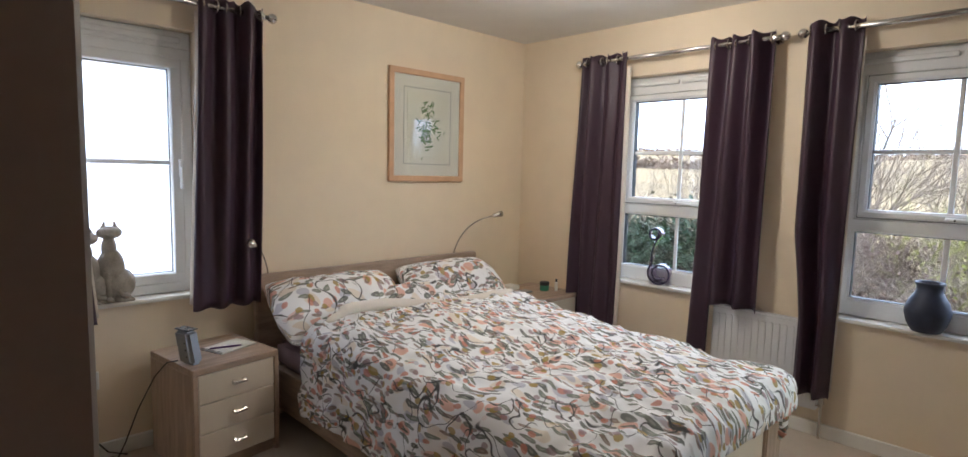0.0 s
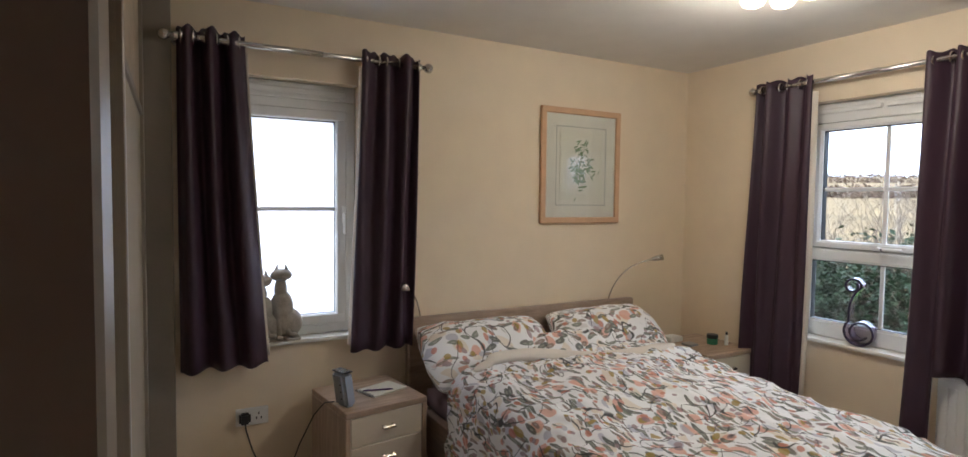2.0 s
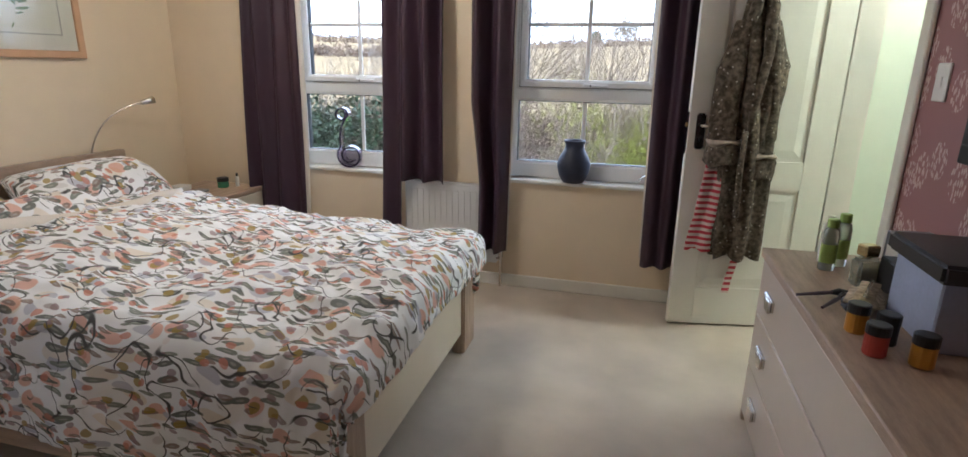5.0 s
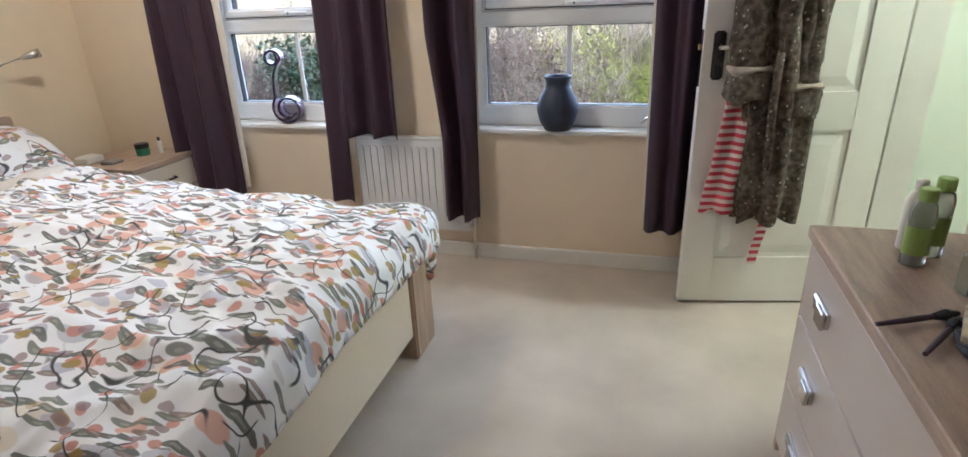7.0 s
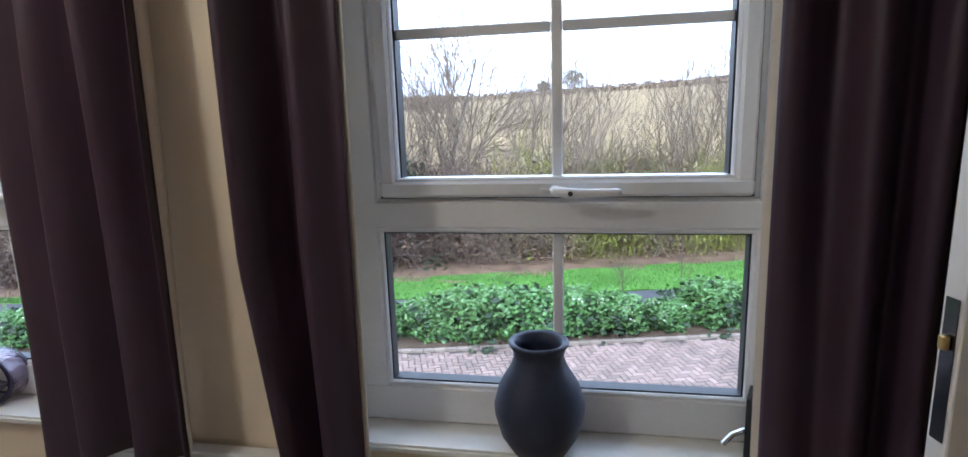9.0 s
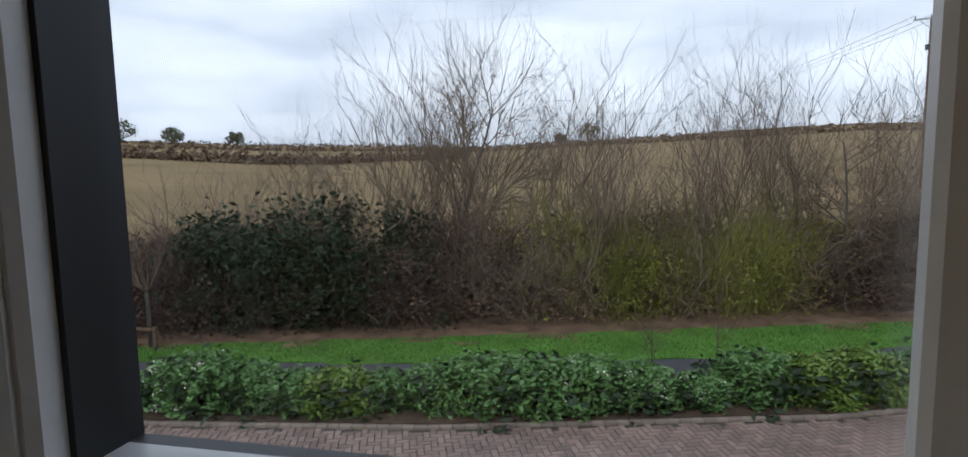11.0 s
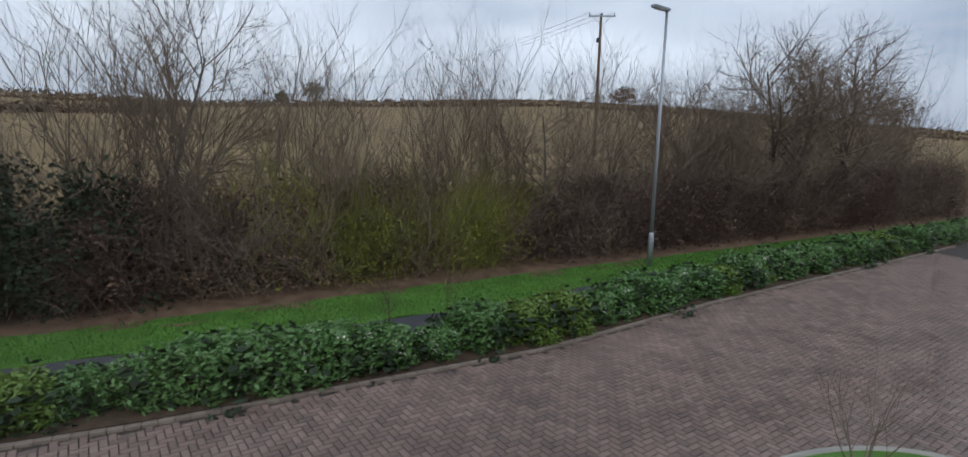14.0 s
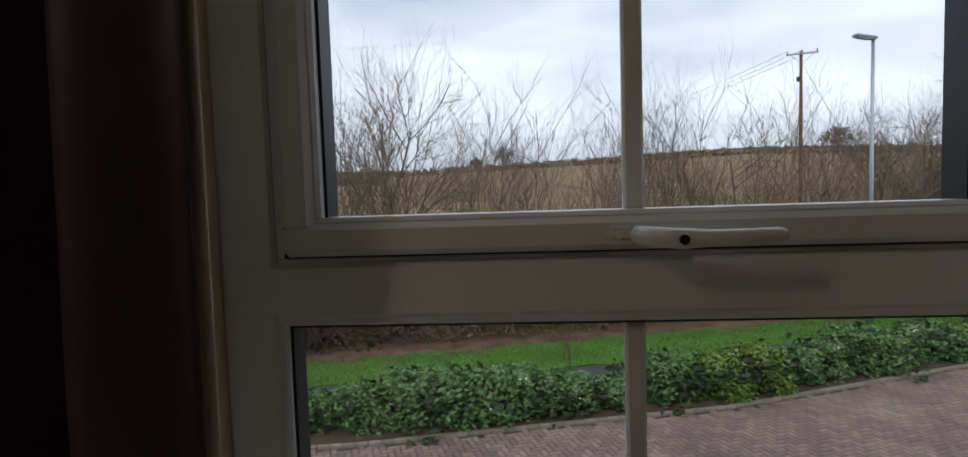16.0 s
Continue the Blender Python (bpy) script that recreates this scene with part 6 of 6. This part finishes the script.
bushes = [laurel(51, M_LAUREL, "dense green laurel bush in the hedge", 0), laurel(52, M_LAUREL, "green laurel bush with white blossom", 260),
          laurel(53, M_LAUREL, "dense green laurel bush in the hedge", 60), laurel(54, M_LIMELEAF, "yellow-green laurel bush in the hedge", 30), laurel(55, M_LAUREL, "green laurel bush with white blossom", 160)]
rnd = random.Random(8)
x, first = -16.0, set()
while x < 34:
    k = rnd.choice((0, 0, 0, 1, 2, 2, 4, 4, 3))
    sc = rnd.uniform(0.62, 1.05) * (1.4 if 9.0 < x < 10.2 else 1.0)
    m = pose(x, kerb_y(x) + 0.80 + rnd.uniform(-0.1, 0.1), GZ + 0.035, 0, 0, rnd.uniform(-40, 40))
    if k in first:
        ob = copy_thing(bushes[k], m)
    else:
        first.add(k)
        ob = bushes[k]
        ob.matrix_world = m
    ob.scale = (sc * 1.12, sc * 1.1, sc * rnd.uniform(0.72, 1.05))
    x += rnd.uniform(0.75, 1.05)
for b in range(len(bushes)):
    if b not in first:
        bushes[b].matrix_world = pose(-17 - b, kerb_y(-17 - b) + 0.9, GZ + 0.035)

# ---- street lamp ----
st = thing("street_lamp", "tall galvanised steel street lamp with flat head", "street lamp", (12.0, 15.6, GZ + 0.03))
part("base", lathe([(0.085, 0), (0.085, 1.0), (0.055, 1.08)], 18), M_GALV, st, smooth=True)
part("column", lathe([(0.055, 1.081), (0.05, 4.0), (0.042, 7.62)], 16), M_GALV, st, smooth=True)
bm = turned(box(-0.62, 0.08, -0.11, 0.11, -0.045, 0.045, 0.03, seg=2), pose(0, 0, 7.68, 0, 4, 18))
part("head", bm, M_GALV, st, "flat lamp head pointing over the path")
part("lens", turned(box(-0.5, -0.15, -0.07, 0.07, -0.062, -0.046, 0.006), pose(0, 0, 7.68, 0, 4, 18)), M_WHITE, st)


# ---- power line ----
def power_pole(at, top, label):
    p = thing("utility_pole", label, "utility pole", at, group="utility poles")
    H = top - at[2]
    part("post", lathe([(0.16, 0), (0.14, H * 0.5), (0.115, H)], 14), M_POLEWOOD, p, smooth=True)
    arm = part("crossarm", turned(box(-1.15, 1.15, -0.06, 0.06, H - 0.28, H - 0.14, 0.01), pose(0, -0.19, 0, 0, 0, -20)), M_GALV, p)
    for s in (-1.05, 0, 1.05):
        part("insulator", turned(lathe([(0.03, H - 0.14), (0.06, H - 0.08), (0.03, H - 0.04), (0.06, H + 0.02), (0.02, H + 0.06)], 10), pose(s * 0.94, -0.19 - s * 0.34, 0)), M_BLACK, arm)
    for s in (-1, 1):
        part("brace", tube([(s * 0.8, -0.19 - s * 0.27, H - 0.24), (0, -0.14, H - 1.0)], 0.025, 6), M_GALV, p)
    part("cable_box", box(-0.32, -0.14, -0.15, 0.1, H - 2.4, H - 2.0, 0.02), M_BLACK, p)
    return p


PT = (25.3, 47.7, 11.65)
power_pole((PT[0], PT[1], land(PT[0], PT[1])), PT[2], "brown wooden power pole with crossarm in the field")
P2 = (2.0, 165.0, 16.5)
power_pole((P2[0], P2[1], land(P2[0], P2[1])), P2[2], "distant wooden power pole on the hillside")
for s in (-1, 0, 1):
    for A, B in ((PT, P2),):
        a, b = Vector(A) + Vector((s * 1.0, -0.19 - s * 0.35, 0.08)), Vector(B) + Vector((s * 1.0, -0.19 - s * 0.35, 0.08))
        pts = [a.lerp(b, t / 24) - Vector((0, 0, 3.2 * 4 * (t / 24) * (1 - t / 24))) for t in range(25)]
        solid("power_cable", tube(pts, 0.016, 4), M_BLACK, "thin black overhead power cable", "cable", "power cables")
solid("stay_wire", tube([(PT[0] + 0.1, PT[1], PT[2] - 1), (PT[0] + 5.5, PT[1] - 2, land(PT[0] + 5.5, PT[1] - 2) + 0.0)], 0.015, 4), M_BLACK, "steel stay wire of the power pole", "wire")

# ---- far hedgerows and trees ----
rng = np.random.default_rng(77)


def hedgerow(name, r, a0, a1, n, h, material, label, wob=6):
    cs = []
    for k in range(n):
        az = radians(a0 + (a1 - a0) * k / n)
        rr = r + wob * math.sin(az * 9)
        x, y = 2.45 - rr * math.sin(az), rr * math.cos(az)
        for q in range(3):
            cs.append((x + rng.normal(0, 1), y + rng.normal(0, 1), land(x, y) + rng.uniform(0, h)))
    V, F = leaves(rng, cs, n * 10, 0.7, 0.45, 1.3)
    tagged(new(name, mesh_stuff(name, V, F, material)), label, "hedge", kind="stuff")


hedgerow("hazy_far_hedge", 190, -70, 70, 900, 1.1, M_HAZYHEDGE, "long brown hedgerow across the field")
hedgerow("skyline_hedge", 252, -70, 75, 900, 0.8, M_HAZYHEDGE, "low dark hedge along the skyline")
hedgerow("near_hedge", 120, 14, 62, 420, 1.3, M_HAZYHEDGE, "brown hedgerow dividing the fields", 16)
for az, r, w in ((1.5, 258, 9), (4.3, 258, 5), (-28, 235, 9), (-44, 225, 14), (-47, 225, 15), (-50, 225, 12), (46, 240, 8), (44, 240, 10), (40, 240, 7), (50, 240, 9), (35, 245, 6)):
    a = radians(az)
    x, y = 2.45 - r * math.sin(a), r * math.cos(a)
    z = land(x, y)
    t = thing("far_tree", "round dark tree on the skyline", "tree", (x, y, z), group="trees on the skyline")
    out = []
    for k in range(5):
        grow(rng, (0, 0, 0), (rng.normal(0, 0.3), rng.normal(0, 0.3), 1), w * 0.55, 0.16, 1, out, 0.6)
    V, F = twig_mesh(out)
    child("trunk", V, F, M_TWIGR, t)
    cs = []
    while len(cs) < 120:
        p = rng.uniform(-1, 1, 3)
        if p.dot(p) < 1:
            cs.append((p[0] * w * 0.55, p[1] * w * 0.55, w * 0.5 + p[2] * w * 0.38))
    V, F = leaves(rng, cs, 900, 0.55, w * 0.06, 1.3)
    child("crown", V, F, M_HAZYHEDGE if az < 0 else M_FARGREEN, t)

# ---- kerbed planting bed with a bare shrub, close to the house ----
bed_c = (8.4, 4.5)


def oval(rx, ry, z, n=40):
    return [(bed_c[0] + rx * math.cos(2 * math.pi * k / n), bed_c[1] + ry * math.sin(2 * math.pi * k / n), z) for k in range(n + 1)]


solid("bed_kerb", tube(oval(1.75, 0.95, GZ + 0.06), 0.06, 6), mat("concrete_kerb", (0.36, 0.34, 0.30), 0.9, var=0.15), "rounded concrete kerb of a small planting bed", "kerb", kind="structure")
bm = bmesh.new()
bm.faces.new([bm.verts.new(p) for p in oval(1.75, 0.95, GZ + 0.085)[:-1]])
solid("bed_moss", bm, M_LAWN, "mossy grass in the planting bed", "moss", kind="structure")
rng = np.random.default_rng(61)
bs = thing("bare_shrub", "leafless garden shrub in the planting bed", "shrub", (8.3, 4.75, GZ + 0.08))
out = []
for k in range(7):
    a = rng.uniform(0, 6.28)
    grow(rng, (0, 0, 0), (math.cos(a) * 0.4, math.sin(a) * 0.4, 1), 1.35, 0.011, 2, out, 0.5, 0.25, (5, 4, 3), 5, 0.1)
V, F = twig_mesh(out)
child("stems", V, F, M_TWIG, bs)

# ---- block paving in herringbone ----
solid("paving_bed", box(-40, 45, 0.31, 24, GZ - 0.02, GZ - 0.006), M_JOINT, "sandy joints under the block paving", "paving", kind="structure")
M_BLOCK, bn_, bl_, bb_ = nodes_of("paving_block", 0.85)
b_g, b_o, b_add = bn_.new("ShaderNodeNewGeometry"), bn_.new("ShaderNodeObjectInfo"), bn_.new("ShaderNodeMath")
b_add.operation = "ADD"
bl_.new(b_g.outputs["Random Per Island"], b_add.inputs[0])
bl_.new(b_o.outputs["Random"], b_add.inputs[1])
b_fr = bn_.new("ShaderNodeMath")
b_fr.operation = "FRACT"
bl_.new(b_add.outputs[0], b_fr.inputs[0])
b_r = bn_.new("ShaderNodeValToRGB")
for pos, c in ((0.0, (0.16, 0.115, 0.098)), (1.0, (0.26, 0.185, 0.155))):
    el = b_r.color_ramp.elements[0 if pos == 0 else 1]
    el.position, el.color = pos, (*c, 1)
el = b_r.color_ramp.elements.new(0.5)
el.color = (0.21, 0.145, 0.12, 1)
bl_.new(b_fr.outputs[0], b_r.inputs[0])
b_tc, b_n = bn_.new("ShaderNodeTexCoord"), bn_.new("ShaderNodeTexNoise")
b_n.inputs["Scale"].default_value, b_n.inputs["Detail"].default_value = 1.1, 6
bl_.new(b_tc.outputs["Object"], b_n.inputs["Vector"])
b_h = bn_.new("ShaderNodeHueSaturation")
b_mr = bn_.new("ShaderNodeMapRange")
b_mr.inputs["From Min"].default_value, b_mr.inputs["From Max"].default_value = 0.3, 0.7
b_mr.inputs["To Min"].default_value, b_mr.inputs["To Max"].default_value = 0.75, 1.2
bl_.new(b_n.outputs["Fac"], b_mr.inputs["Value"])
bl_.new(b_mr.outputs[0], b_h.inputs["Value"])
bl_.new(b_r.outputs[0], b_h.inputs["Color"])
bl_.new(b_h.outputs[0], bb_.inputs["Base Color"])


def block(cx, cy, c, s, L, W, base):
    """Chamfered block: eight vertices and five faces."""
    vs = []
    for k, (e, z) in enumerate(((0.0, GZ - 0.005), (0.006, GZ + 0.008))):
        for a, b in ((-1, -1), (1, -1), (1, 1), (-1, 1)):
            lx, ly = a * (L / 2 - e), b * (W / 2 - e)
            vs.append((cx + c * lx - s * ly, cy + s * lx + c * ly, z))
    fs = [(base + 4, base + 5, base + 6, base + 7)] + [(base + k, base + (k + 1) % 4, base + 4 + (k + 1) % 4, base + 4 + k) for k in range(4)]
    return vs, fs


road = tagged(new("road"), "brown block paving laid in herringbone", "paving", kind="structure")
road.location = (0, 0, 0)
TURN = radians(20)
co, si = math.cos(TURN), math.sin(TURN)
V, F, singles = [], [], []
U = 0.105
rnd = random.Random(12)
for i in range(-160, 330):
    for j in range(-130, 160):
        c = (i - j) % 4
        if c == 0:
            lx, ly, L, W = i + 1, j + 0.5, 2, 1
        elif c == 3:
            lx, ly, L, W = i + 0.5, j + 1, 1, 2
        else:
            continue
        X, Y = (co * lx - si * ly) * U + 4, (si * lx + co * ly) * U + 6
        if not (-10 < X < 24 and 2.6 < Y < kerb_y(X) - 0.13):
            continue
        if ((X - bed_c[0]) / 1.85) ** 2 + ((Y - bed_c[1]) / 1.05) ** 2 < 1:
            continue
        if Y < 4.5 and X < 5:
            continue
        if 5.4 < X < 8.0 and 7.2 < Y < 9.6 and len(singles) < 298:
            singles.append((X, Y, c))
            continue
        vs, fs = block(X, Y, co, si, L * U - 0.011, W * U - 0.011, len(V))
        V += vs
        F += fs
rest = child("block_paving", V, F, M_BLOCK, road)
rest["kind"] = "stuff"
for L, W, cc in ((2, 1, 0), (1, 2, 3)):
    vs, fs = block(0, 0, co, si, L * U - 0.011, W * U - 0.011, 0)
    me = mesh_stuff("block", [(a, b, z) for a, b, z in vs], fs, M_BLOCK)
    for X, Y, c in singles:
        if c == cc:
            ob = new("block", me)
            ob.location = (X, Y, 0)
            ob.parent = road
# edging course along the hedge bed
edging = tagged(new("kerb"), "low row of buff edging blocks along the hedge bed", "kerb", kind="structure")
M_EDGE = mat("edging_block", (0.22, 0.175, 0.14), 0.9, var=0.25, scale=3, bump=0.4, per_piece=0.15)
emesh = mesh_from("edging_block", box(-0.098, 0.098, -0.05, 0.05, 0, 0.06, 0.008), M_EDGE)
x = -10.0
count = 0
while x < 26 and count < 290:
    y = kerb_y(x)
    y2 = kerb_y(x + 0.2)
    a = math.atan2(y2 - y, 0.2)
    ob = new("edging_block", emesh)
    ob.matrix_world = pose(x, y - 0.03, GZ - 0.01, 0, 0, math.degrees(a))
    ob.parent = edging
    x += 0.2 * math.cos(a)
    count += 1
# fallen leaves on the paving beside the hedge
rng = np.random.default_rng(90)
cs = []
for k in range(500):
    x = rng.uniform(-9, 22)
    cs.append((x, kerb_y(x) - abs(rng.normal(0, 0.35)) - 0.1, GZ + 0.012))
V, F = leaves(rng, cs, 500, 0.03, 0.001, 1.2)
V = [(a, b, max(GZ + 0.007, min(z, GZ + 0.022))) for a, b, z in V]
tagged(new("fallen_leaves", mesh_stuff("fallen_leaves", V, F, mat("dry_leaf", (0.34, 0.26, 0.15), 0.9, var=0.3, scale=9))), "dry fallen leaves and petals on the paving", "leaves", kind="stuff")
